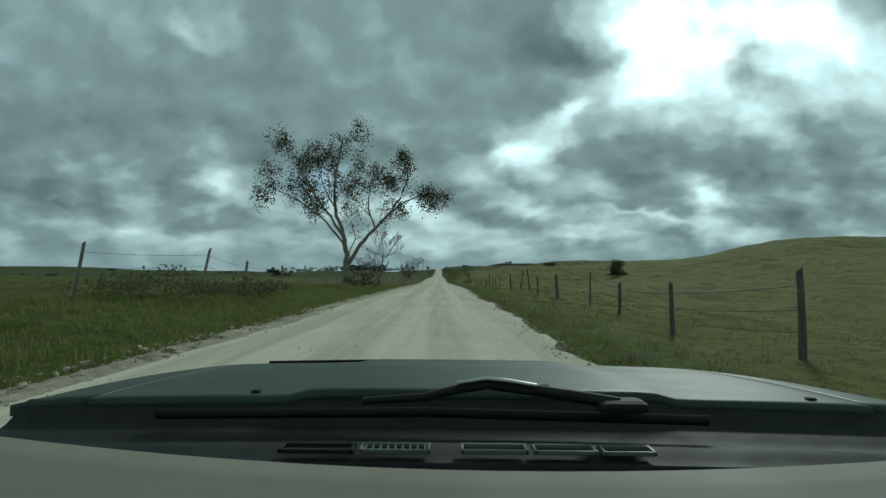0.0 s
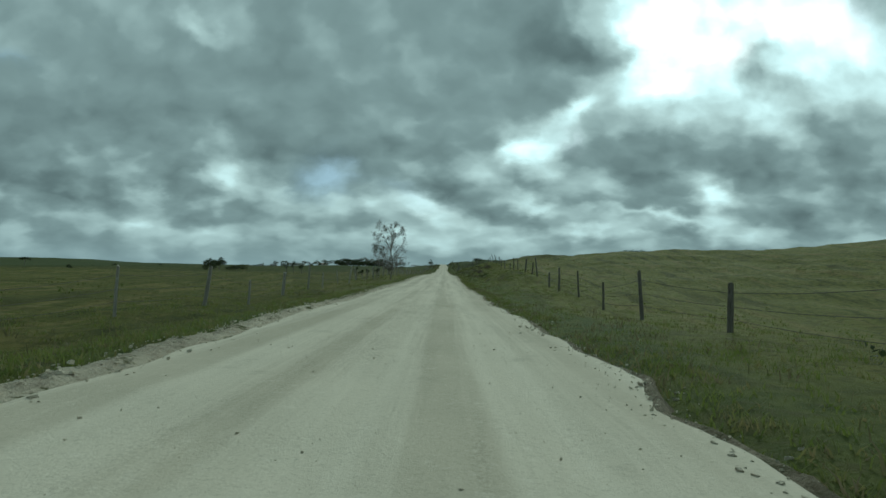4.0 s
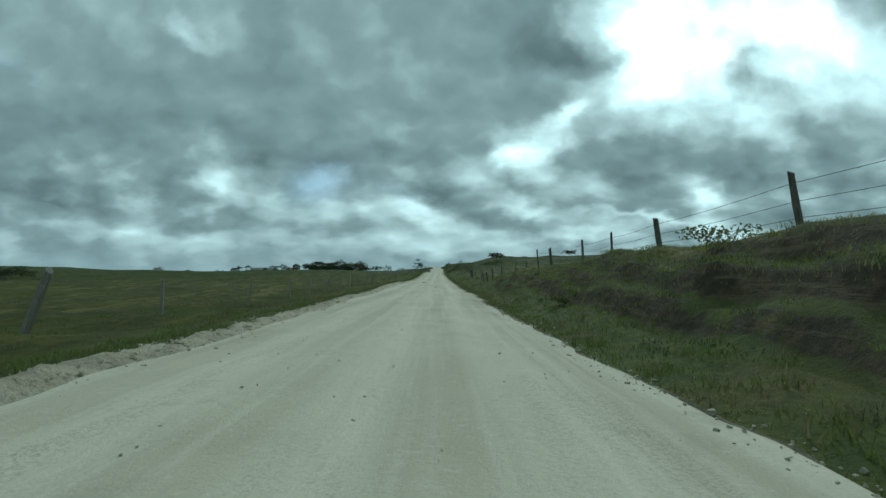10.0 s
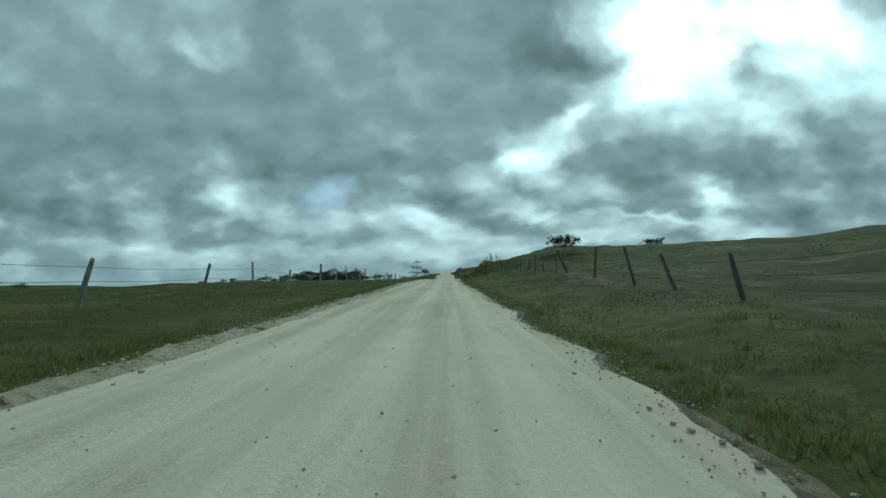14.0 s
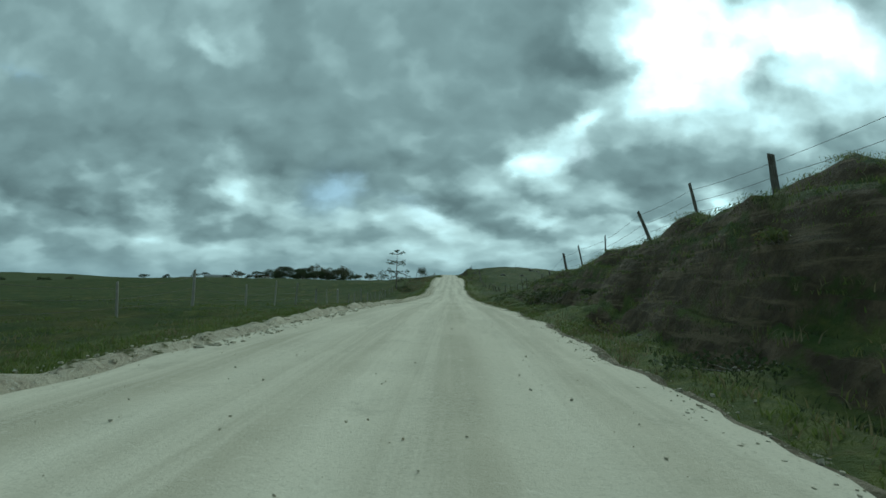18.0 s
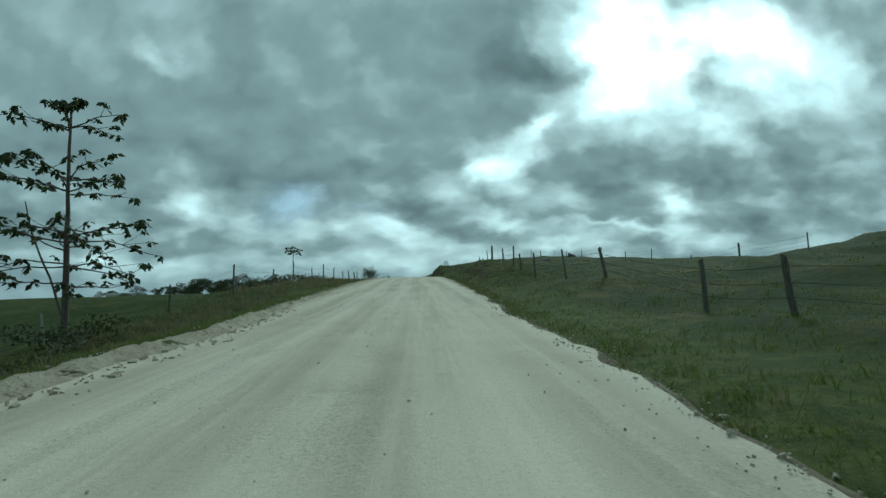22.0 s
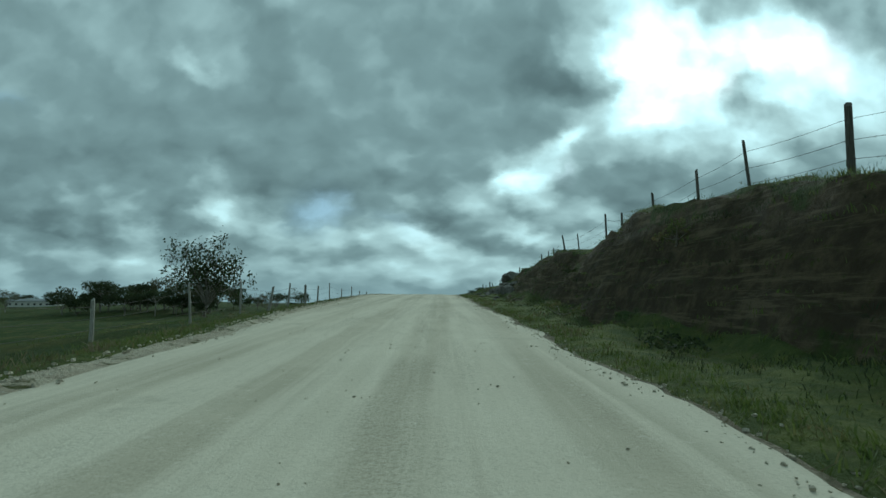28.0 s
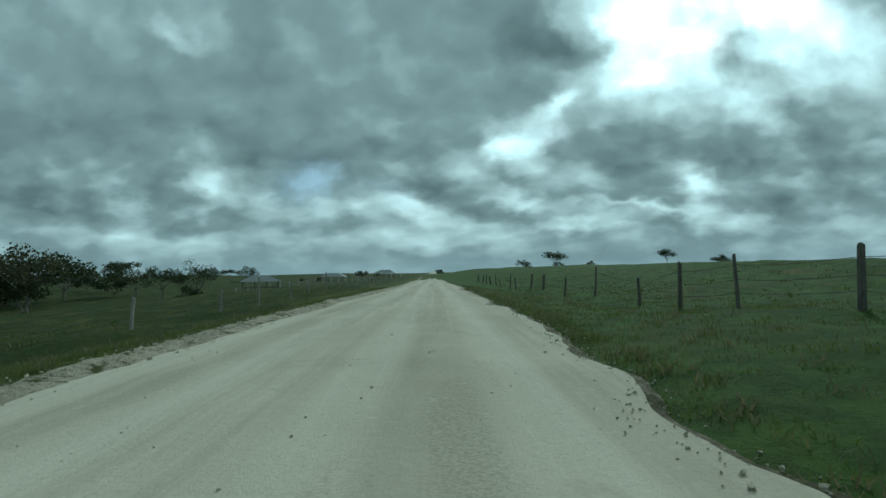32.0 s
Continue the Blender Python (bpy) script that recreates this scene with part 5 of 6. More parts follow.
# flat-topped thorn trees on the hillside
def flat_tree(x, y, size, seed, label):
    G = Grower(seed, 0.15, 0.02)
    G.limb([(0, 0, -0.3), (0.1, 0, 0.35 * size), (0.05, 0, 0.5 * size)], 0.05 * size, 0.035 * size, 0, 0)
    for k in range(9):
        a = k * 0.7
        r = size * (0.85 + 0.25 * math.sin(k * 1.9))
        G.limb([(0.05, 0, 0.4 * size), (0.35 * r * math.cos(a), 0.35 * r * math.sin(a), 0.72 * size), (r * math.cos(a), r * math.sin(a), 0.88 * size)], 0.02 * size, 0.006 * size, 2, 6, 0.34 * size, 0.7, 0.35)
    G.build(x, y, label, leaf=M_LEAF_DARK, leaf_size=0.1 * size, per_tip=3, cover=0.9, near=0.05 * size)


flat_tree(20.5, 429, 2.6, 67, "flat-topped thorn tree on the hillside")
flat_tree(66, 505, 3.0, 71, "wide flat-topped tree on the far hill")
flat_tree(47.7, 230, 2.7, 73, "low flat-topped tree above the bank")


# leafy clump used for shrubs and far trees
def clump_tree(seed, h, w, trunk, n, leaf_size, mat, name, label, category, x, y, group="", bare=0.0, spots=7):
    """Trunk with forks and a crown of leaf masses with gaps between."""
    G = Grower(seed, 0.2, 0.1)
    rng = G.rng
    G.limb([(0, 0, -0.4), (0.03 * h, 0, trunk * 0.6), (0.0, 0, trunk)], 0.022 * h + 0.02, 0.016 * h + 0.01, 0, 0)
    pts = []
    for k in range(spots):
        a = k * 2.4 + seed
        r = w * 0.5 * math.sqrt((k + 0.5) / spots)
        c0 = np.array([r * math.cos(a), r * math.sin(a), trunk + (h - trunk) * rng.uniform(0.12 if trunk < 0.5 else 0.35, 0.9) * (1 - 0.35 * (2 * r / w) ** 2)])
        G.limb([(0, 0, trunk * 0.8), tuple(0.5 * c0 + np.array([0, 0, 0.35 * trunk])), tuple(c0)], 0.010 * h + 0.008, 0.005, 1, 3, 0.12 * h)
        m = int(n / spots)
        q = rng.normal(size=(m, 3))
        q *= (rng.random_sample(m)[:, None] ** 0.4) / (np.linalg.norm(q, axis=1, keepdims=True) + 1e-9)
        pts.append(c0 + q * np.array([0.24 * w, 0.24 * w, 0.17 * (h - trunk) + 0.05 * w]))
    ob = G.build(x, y, label, category, name=name, group=group)
    part("crown", leaves_mesh("crown", np.concatenate(pts), leaf_size, mat, rng, 0.2, 0.7), ob)
    return ob


clump_tree(81, 4.6, 3.3, 0.2, 4200, 0.17, M_LEAF_DARK, "shrub", "dense dark bush in open pasture", "shrub", 42, 125, spots=16)
clump_tree(79, 1.0, 4.4, 0.1, 1300, 0.15, M_LEAF_DARK, "shrub", "low dark scrub under the pasture bush", "shrub", 42, 124)
clump_tree(80, 0.9, 1.3, 0.1, 420, 0.06, M_LEAF_BROWN, "shrub", "withered brush at the foot of the leaning tree", "shrub", -7.6, 63.4, "verge shrubs")
clump_tree(82, 1.3, 2.6, 0.2, 700, 0.13, M_LEAF_DARK, "shrub", "leafy weeds at the foot of the tree", "shrub", -6.4, 43.5, "verge shrubs")
clump_tree(83, 0.75, 3.2, 0.15, 1400, 0.085, M_LEAF_GREEN, "shrub", "grey-green thistly weeds on the verge", "shrub", -7.2, 13.5, "verge shrubs")
clump_tree(84, 0.7, 3.4, 0.15, 1300, 0.085, M_LEAF, "shrub", "scrubby weeds behind the road edge", "shrub", -6.6, 18.0, "verge shrubs")
clump_tree(85, 0.9, 1.6, 0.15, 400, 0.10, M_LEAF_DARK, "shrub", "low leafy weed in roadside grass", "shrub", 5.3, 101, "verge shrubs")
clump_tree(86, 1.1, 3.2, 0.15, 700, 0.12, M_LEAF_DARK, "shrub", "dark brush at the base of the tiered tree", "shrub", -10.6, 545, "verge shrubs")
clump_tree(94, 0.9, 3.0, 0.15, 700, 0.12, M_LEAF_DARK, "shrub", "dark brush beside the tiered tree", "shrub", -9.4, 541, "verge shrubs")
clump_tree(95, 1.1, 3.6, 0.15, 800, 0.07, M_LEAF_BROWN, "shrub", "grey heap of dry brush below the round tree", "shrub", -13.9, 706, "verge shrubs")
clump_tree(97, 1.5, 1.8, 0.2, 260, 0.08, M_LEAF_BROWN, "shrub", "twiggy half-bare bush beside the fence", "shrub", -12.8, 712, "verge shrubs")
clump_tree(96, 0.9, 4.0, 0.15, 800, 0.08, M_LEAF_BROWN, "shrub", "low grey brush in the falling field", "shrub", -19.0, 706, "verge shrubs")
clump_tree(87, 0.6, 2.6, 0.15, 600, 0.11, M_LEAF, "shrub", "dry brush beside the papaya", "shrub", -7.9, 570, "verge shrubs")
clump_tree(88, 0.6, 2.8, 0.15, 600, 0.11, M_LEAF, "shrub", "tangled brush on the grassy brow", "shrub", -9.0, 566, "verge shrubs")
clump_tree(89, 1.0, 2.2, 0.15, 500, 0.10, M_LEAF_DARK, "shrub", "green weeds under the earth bank", "shrub", 4.4, 455, "verge shrubs")
clump_tree(90, 0.62, 1.3, 0.1, 900, 0.07, M_LEAF_DARK, "shrub", "dark leafy scrub along the low bank", "shrub", 4.9, 753.4, "verge shrubs")
clump_tree(91, 0.55, 1.5, 0.1, 1000, 0.07, M_LEAF_DARK, "shrub", "dark leafy scrub along the low bank", "shrub", 6.0, 752.7, "verge shrubs")
clump_tree(92, 2.6, 3.4, 0.3, 900, 0.2, M_LEAF_DARK, "shrub", "rounded dark bush beyond the fence", "shrub", 27, 930, "far bushes")
clump_tree(93, 2.2, 3.0, 0.3, 800, 0.2, M_LEAF_DARK, "shrub", "rounded dark bush beyond the fence", "shrub", 30, 938, "far bushes")

for k, (x, y, h, w) in enumerate(((-9.4, 152.4, 1.75, 0.65), (-9.2, 154.9, 1.35, 0.35), (-8.9, 156.9, 1.45, 0.35), (-9.1, 166.3, 1.3, 0.4), (-9.1, 168.2, 1.45, 0.35))):
    clump_tree(150 + k, h, w, 0.7, 300, 0.07, M_LEAF_DARK, "sapling", "leafy wind-bent shoot growing at the fence", "sapling", x, y, "fence shoots", spots=5)

# leafy weeds rooted in the banks
for k, (y0, y1, n) in enumerate(((156, 262, 12), (412, 478, 16), (640, 712, 12))):
    for j in range(n):
        y = y0 + (y1 - y0) * (j + 0.5 + 0.4 * math.sin(j * 5.1 + k)) / n
        x = 4.9 + 1.1 * math.sin(j * 2.7 + k)
        clump_tree(200 + 20 * k + j, 0.45 + 0.15 * math.sin(j * 1.9), 1.3 + 0.5 * math.sin(j * 3.3), 0.08, 380, 0.075,
                   M_LEAF_GREEN if j % 3 else M_LEAF_DARK, "weed_clump", "leafy weed clump rooted in the bank", "weeds", x, y, "bank weed clumps", spots=5)

# lone trees of the plain
clump_tree(101, 7.0, 6.0, 1.6, 1400, 0.45, M_LEAF_DARK, "tree", "round dark tree alone in the plain", "tree", -118, 372, "plain trees")
clump_tree(102, 3.2, 9.0, 0.4, 1200, 0.4, M_LEAF_DARK, "shrub", "low thicket beside the lone tree", "shrub", -110, 376, "plain trees")
clump_tree(103, 6.0, 5.0, 1.4, 1200, 0.4, M_LEAF_DARK, "tree", "dark tree on the far plain", "tree", -95, 310, "plain trees")
clump_tree(104, 5.0, 5.0, 1.0, 900, 0.36, M_LEAF, "tree", "thin leafed tree beside the sheds", "tree", -33, 1010, "plain trees", spots=6)
clump_tree(105, 9.5, 8.5, 2.6, 1500, 0.4, M_LEAF_DARK, "tree", "tree on the slope below the road", "tree", -76, 917, "plain trees")
clump_tree(99, 9.0, 8.0, 1.8, 260, 0.3, M_LEAF_BROWN, "tree", "nearly bare tree on the slope", "tree", -86, 922, "plain trees", spots=10)
clump_tree(98, 4.2, 6.0, 0.3, 1100, 0.36, M_LEAF_DARK, "shrub", "dark thicket under the open tree", "shrub", -67, 914, "plain trees")
clump_tree(106, 11.0, 9.0, 2.6, 1500, 0.36, M_LEAF_DARK, "tree", "open-crowned tree on the slope", "tree", -65, 915, "plain trees", spots=9)
for k, (x, y, h) in enumerate(((-33.6, 208, 2.6), (-32.4, 209, 2.9), (-30.8, 209.5, 2.3))):
    clump_tree(140 + k, h, 0.9, 0.8, 420, 0.12, M_LEAF_DARK, "sapling", "slender dark sapling in the pasture", "tree", x, y, "pasture saplings", spots=6)
clump_tree(107, 6.5, 6.0, 1.8, 1200, 0.42, M_LEAF_DARK, "tree", "dark tree at the end of the road", "tree", 4.6, 1180, "plain trees")
clump_tree(109, 5.5, 7.0, 1.5, 1000, 0.4, M_LEAF_DARK, "tree", "tree in the open green field", "tree", 92, 975, "plain trees")
clump_tree(113, 4.4, 5.0, 1.0, 900, 0.3, M_LEAF_DARK, "tree", "dark bushy tree in the open green field", "tree", 29, 894, "plain trees")
clump_tree(110, 4.0, 5.0, 1.0, 800, 0.35, M_LEAF_DARK, "tree", "tree in the open green field", "tree", 118, 985, "plain trees")

# ---- far tree belts, copied from a few grown trees ----
MOTHERS = [clump_tree(120 + k, h, w, tr, 900, 0.55, m, "tree", lb, "tree", x, y, "settlement trees")
           for k, (h, w, tr, m, x, y, lb) in enumerate((
               (9, 9, 2.2, M_LEAF_DARK, -110, 1030, "spreading dark tree on the settled hill"),
               (7, 6, 1.8, M_LEAF_DARK, -135, 1020, "round dark tree on the settled hill"),
               (11, 10, 3.5, M_LEAF, -160, 1035, "tall open tree on the settled hill"),
               (6, 8, 0.8, M_LEAF_DARK, -180, 1015, "bushy dark tree on the settled hill"),
               (9.5, 9, 6.2, M_LEAF_DARK, -198, 1028, "thin-stemmed tree with a flat crown")))]
rng = np.random.RandomState(9)


def belt(count, x0, x1, y0, y1, scale0, scale1):
    for k in range(count):
        x = x0 + (x1 - x0) * (k + rng.uniform(0, 1)) / count
        y = rng.uniform(y0, y1)
        s = rng.uniform(scale0, scale1)
        mother = MOTHERS[k % 5] if x < 0 else MOTHERS[(0, 1, 3)[k % 3]]
        copy = copy_thing(mother, pose(x, y, gz(x, y) - 0.2, 0, 0, rng.uniform(0, 360)))
        copy.scale = (s, s, s * rng.uniform(0.85, 1.1))


belt(26, -330, -95, 985, 1075, 0.55, 1.05)      # round the farm on the hill
belt(24, -165, -90, 893, 925, 1.15, 1.55)       # wood in the hollow
belt(16, -215, -100, 890, 975, 0.8, 1.2)
belt(12, -420, -150, 700, 800, 0.45, 0.8)
belt(14, -620, -160, 1150, 1350, 0.8, 1.3)
belt(14, -700, -40, 1500, 1700, 0.9, 1.5)
belt(8, -90, -15, 1250, 1400, 0.4, 0.8)
belt(8, 60, 320, 1050, 1250, 0.5, 0.8)
belt(8, 160, 520, 900, 1100, 0.5, 0.9)
belt(8, -420, -120, 330, 520, 0.35, 0.6)


# ---- farm buildings on the hill ----
def house(x, y, turn, w, d, h, roof_mat, label, windows=4):
    z = gz(x, y) - 0.3
    ob = thing("farm_building", x, y, z, label, "building", "farm buildings", turn)
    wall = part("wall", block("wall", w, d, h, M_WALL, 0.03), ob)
    bm = bmesh.new()
    o, r = 0.6, 1.5
    ring = [(-w / 2 - o, -d / 2 - o, h - 0.1), (w / 2 + o, -d / 2 - o, h - 0.1), (w / 2 + o, d / 2 + o, h - 0.1), (-w / 2 - o, d / 2 + o, h - 0.1), (-w / 2 - o, 0, h + r), (w / 2 + o, 0, h + r)]
    vs = [bm.verts.new(p) for p in ring]
    for f in ((0, 1, 5, 4), (2, 3, 4, 5), (0, 4, 3), (1, 2, 5), (3, 2, 1, 0)):
        bm.faces.new([vs[i] for i in f])
    part("roof", from_bm("roof", bm, roof_mat), ob, "pitched sheet-metal roof")
    for k in range(windows):
        px = -w / 2 + w * (k + 0.7) / (windows + 0.4)
        win = part("window", block("window_frame", 1.3, 0.1, 1.2, M_TIMBER, 0.02), ob, "", (px, -d / 2 - 0.03, 1.1))
        part("pane", block("pane", 1.1, 0.06, 1.0, M_GLASS_DARK, 0), win, "dark window pane", (0, -0.05, 0.1))
    part("door", block("door", 0.95, 0.08, 2.05, M_TIMBER, 0.02), ob, "", (-w / 2 + 0.8, -d / 2 - 0.03, 0.25))
    return ob


house(-258, 1012, 6, 30, 8, 3.6, M_TIN, "long low white farm building with grey roof", 8)
house(-212, 1018, -8, 14, 7, 3.2, M_TIN_RED, "white farmhouse with rusty roof", 4)
house(-300, 1022, 12, 12, 7, 3.2, M_TIN, "small white outbuilding with grey roof", 3)
house(-178, 1040, -4, 10, 6, 3.0, M_TIN, "small white outbuilding behind trees", 3)


# ---- cattle sheds and corral ----
def shed(x, y, w, d, turn, label):
    z = gz(x, y)
    ob = thing("cattle_shed", x, y, z - 0.1, label, "shed", "cattle sheds", turn)
    pm = block("post", 0.22, 0.22, 3.0, M_TIMBER, 0.02)
    for i in range(4):
        for j in (-1, 1):
            part("post", pm, ob, "", (-w / 2 + w * i / 3, j * d / 2, 0))
    bm = bmesh.new()
    vs = [bm.verts.new(p) for p in ((-w / 2 - 1, -d / 2 - 1, 2.7), (w / 2 + 1, -d / 2 - 1, 2.7), (w / 2 + 1, d / 2 + 1, 2.7), (-w / 2 - 1, d / 2 + 1, 2.7), (-w / 4, 0, 4.3), (w / 4, 0, 4.3))]
    for f in ((0, 1, 5, 4), (1, 2, 5), (2, 3, 4, 5), (3, 0, 4), (3, 2, 1, 0)):
        bm.faces.new([vs[i] for i in f])
    part("roof", from_bm("roof", bm, M_TIN), ob, "dark hipped sheet roof")
    for j in (-1, 1):
        part("rail", block("rail", w, 0.08, 0.16, M_TIMBER, 0.01), ob, "", (0, j * d / 2, 1.0))


shed(-47, 912, 9, 5, 18, "open cattle shed with dark hipped roof on pale posts")
shed(-44, 1000, 9, 6, 0, "open cattle shed with dark hipped roof")
shed(-24, 1030, 9, 6, -6, "open cattle shed beside the far road")
corral = thing("corral", -60, 902, gz(-60, 902), "white-posted corral fence round the sheds", "fence")
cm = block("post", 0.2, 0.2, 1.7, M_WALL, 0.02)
prev = None
for k in range(26):
    x = -60 + k * 1.8
    y = 902 + 4.2 * k
    p = Vector((x + 60, y - 902, gz(x, y) - gz(-60, 902) - 0.1))
    part("post", cm, corral, "", p)
    if prev is not None:
        tb = Tubes()
        for hh in (0.6, 1.3):
            tb.add([prev + Vector((0, 0, hh)), p + Vector((0, 0, hh))], 0.06, 0.06, 4)
        part("rail", tb.mesh("rail", M_TIMBER), corral)
    prev = p


# ---- rocks ----
def rock_mesh(seed, sx, sy, sz, sub=4, mat=None, cuts=17):
    """Broken limestone: a body split off along rough planes, with pits and cracks."""
    bm = bmesh.new()
    bmesh.ops.create_icosphere(bm, subdivisions=sub, radius=1.25)
    rnd = np.random.RandomState(seed + 500)
    n = rnd.normal(size=(cuts, 3))
    n /= np.linalg.norm(n, axis=1, keepdims=True)
    reach = rnd.uniform(0.62, 1.0, cuts)
    co = np.array([v.co for v in bm.verts])
    for a, d in zip(n, reach):
        over = co @ a - d
        co -= np.where(over > 0, over, 0)[:, None] * a * 0.96
    off = Vector((seed * 3.1, seed * 1.7, seed * 0.9))
    for q, c in zip(bm.verts, co):
        c = Vector(c)
        d = 1 + 0.13 * noise.fractal(c * 2.2 + off, 1.0, 2.0, 5) - 0.12 * max(0.0, 0.12 - noise.voronoi(c * 2.6 + off)[0][0]) / 0.12
        q.co = (c.x * d * sx, c.y * d * sy, c.z * d * sz)
    return from_bm("rock", bm, mat or M_ROCK)


def rock(x, y, z, sx, sy, sz, seed, label, sub=4, turn=0):
    ob = new("rock", rock_mesh(seed, sx, sy, sz, sub))
    ob.matrix_world = pose(x, y, z, 6 * math.sin(seed), 8 * math.cos(seed * 2), turn)
    tagged(ob, label, "rock", "limestone rocks")


rock(5.7, 727.2, gz(5.7, 727.2) - 0.1, 0.6, 0.7, 0.35, 14, "low grey boulder at the foot of the outcrop")
rock(7.2, 724.6, gz(7.2, 724.6) - 0.1, 0.95, 1.3, 0.72, 4, "large broken limestone outcrop on the bank", 5)
rock(8.3, 720.6, gz(8.3, 720.6) + 0.10, 0.9, 1.2, 0.65, 3, "split limestone boulder on the bank", 5)
for k in range(11):
    x, y = 5.1 + 0.7 * math.sin(k * 2.3), 710.5 + 1.25 * k
    rock(x, y, gz(x, y) + 0.02, 0.75 + 0.3 * math.sin(k * 1.7), 0.8 + 0.2 * math.cos(k * 1.1), 0.34 + 0.14 * math.cos(k * 2.9), 60 + k, "grey limestone shelf broken out of the bank", 4, 40 * math.sin(k * 3))
for k in range(12):
    x, y = 3.4 + 0.5 * math.sin(k * 1.9), 706 + 2.3 * k
    rock(x, y, gz(x, y) + 0.02, 0.2 + 0.08 * math.sin(k), 0.24, 0.12, 90 + k, "loose broken stone below the rock shelf", 3, 50 * k)
rock(28, 622, gz(28, 622) + 0.1, 0.9, 0.9, 0.6, 10, "rounded boulder in the field", 3)
rock(30.5, 623, gz(30.5, 623) + 0.1, 0.8, 0.8, 0.5, 11, "rounded boulder in the field", 3)
rock(21, 592, gz(21, 592) + 0.1, 1.0, 0.8, 0.5, 12, "rounded boulder in the field", 3)
rock(15, 588, gz(15, 588) + 0.05, 0.8, 0.6, 0.4, 13, "rounded boulder in the field", 3)
for k in range(34):
    y = 492 + 0.52 * k
    x = 15.2 + 0.9 * math.sin(k * 2.2) + 0.05 * abs(k - 17)
    rock(x, y, gz(x, y) - 0.02, 0.5 + 0.22 * math.sin(k * 1.3), 0.55 + 0.2 * math.cos(k), 0.30 + 0.12 * math.sin(k * 2.7), 120 + k, "dark weathered rock in the ledge on the hill slope", 3, k * 40)
for k, (x, y) in enumerate(((4.1, 443.5), (4.6, 458.5), (5.0, 463.0))):
    rock(x, y, gz(x, y) - 0.05, 0.16, 0.2, 0.12, 40 + k, "small pale stone at the foot of the bank", 2)
# flat stick lying on the road
tb = Tubes()
tb.add([(-0.24, 0, 0.03), (-0.1, 0.02, 0.04), (0.08, -0.01, 0.035), (0.24, 0.01, 0.02)], 0.028, 0.02, 6, 0.2, rng)
stick = new("fallen_stick", tb.mesh("fallen_stick", M_TWIG))
stick.matrix_world = pose(-1.85, 307.0, float(road_z(307.0)) + 0.03, 0, 0, 8)
tagged(stick, "dry broken stick lying on the gravel road", "stick")


# ---- the car from which the road is seen, standing at the start of the drive ----
CX = 0.08
car = thing("car", CX, 0, float(road_z(0)), "dark green-grey car with dusty bonnet, wiper and grey dashboard", "car")


def panel(name, xs_, ys_, zf, mat, parent, label="", thick=0.02):
    """A curved panel with thickness."""
    X, Y = np.meshgrid(xs_, ys_)
    top = np.stack([X, Y, zf(X, Y)], -1).reshape(-1, 3)
    low = top - np.array([0, 0, thick])
    n, m = len(xs_), len(ys_)
    i = np.arange(n * m).reshape(m, n)
    f = sheet_faces(m, n)
    rim = np.concatenate([i[0], i[1:, -1], i[-1, -2::-1], i[-2:0:-1, 0]])
    nxt = np.roll(rim, -1)
    wall_f = np.stack([rim, rim + n * m, nxt + n * m, nxt], 1)
    me = fast_mesh(name, np.concatenate([top, low]), np.concatenate([f, f[:, ::-1] + n * m, wall_f]), mat)
    return part(name, me, parent, label)


def bonnet_z(x, y):
    d = y - 0.93
    z = 0.902 - 0.045 * d - 0.055 * d * d - 0.016 * x * x - 0.03 * np.clip(np.abs(x) - 0.5, 0, 1) ** 2
    z = z + 0.012 * sstep(0.36, 0.30, np.abs(x))
    return z - 0.10 * sstep(1.85, 2.08, y)


panel("bonnet", np.linspace(-0.70, 0.70, 41), np.linspace(0.95, 2.05, 30), bonnet_z, M_PAINT, car, "dark dusty bonnet with raised middle")
for s, nm in ((-1, "left"), (1, "right")):
    panel("fender", np.linspace(0.705, 0.84, 8) * s if s > 0 else np.linspace(-0.84, -0.705, 8), np.linspace(0.955, 2.0, 20),
          lambda x, y: bonnet_z(x, y) - 0.25 * np.clip(np.abs(x) - 0.75, 0, 1) ** 1.5, M_PAINT, car)
    part("side_panel", block("side_panel", 0.05, 4.0, 0.40, M_PAINT, 0.02), car, "", (0.82 * s, 0.0, 0.26))
part("front_bumper", block("front_bumper", 1.66, 0.14, 0.46, M_PAINT, 0.05), car, "", (0, 2.08, 0.26))
part("rear_panel", block("rear_panel", 1.62, 0.08, 0.56, M_PAINT, 0.03), car, "", (0, -2.0, 0.28))
part("floor_pan", block("floor_pan", 1.56, 3.9, 0.06, M_COWL, 0.01), car, "", (0, 0.0, 0.26))
for s in (-1, 1):
    part("headlight", block("headlight", 0.3, 0.06, 0.14, M_LAMP, 0.03), car, "clear headlight lens", (0.58 * s, 2.13, 0.58))
# cowl, wiper and screen foot
panel("cowl_panel", np.linspace(-0.82, 0.82, 40), np.linspace(0.735, 0.975, 24),
      lambda x, y: 0.862 + 0.003 * np.sin((y - 0.6) * 70) - 0.02 * x * x + sstep(0.90, 0.97, y) * (bonnet_z(x, y * 0 + 0.95) - 0.866 + 0.02 * x * x), M_COWL, car, "black plastic cowl under the windscreen")


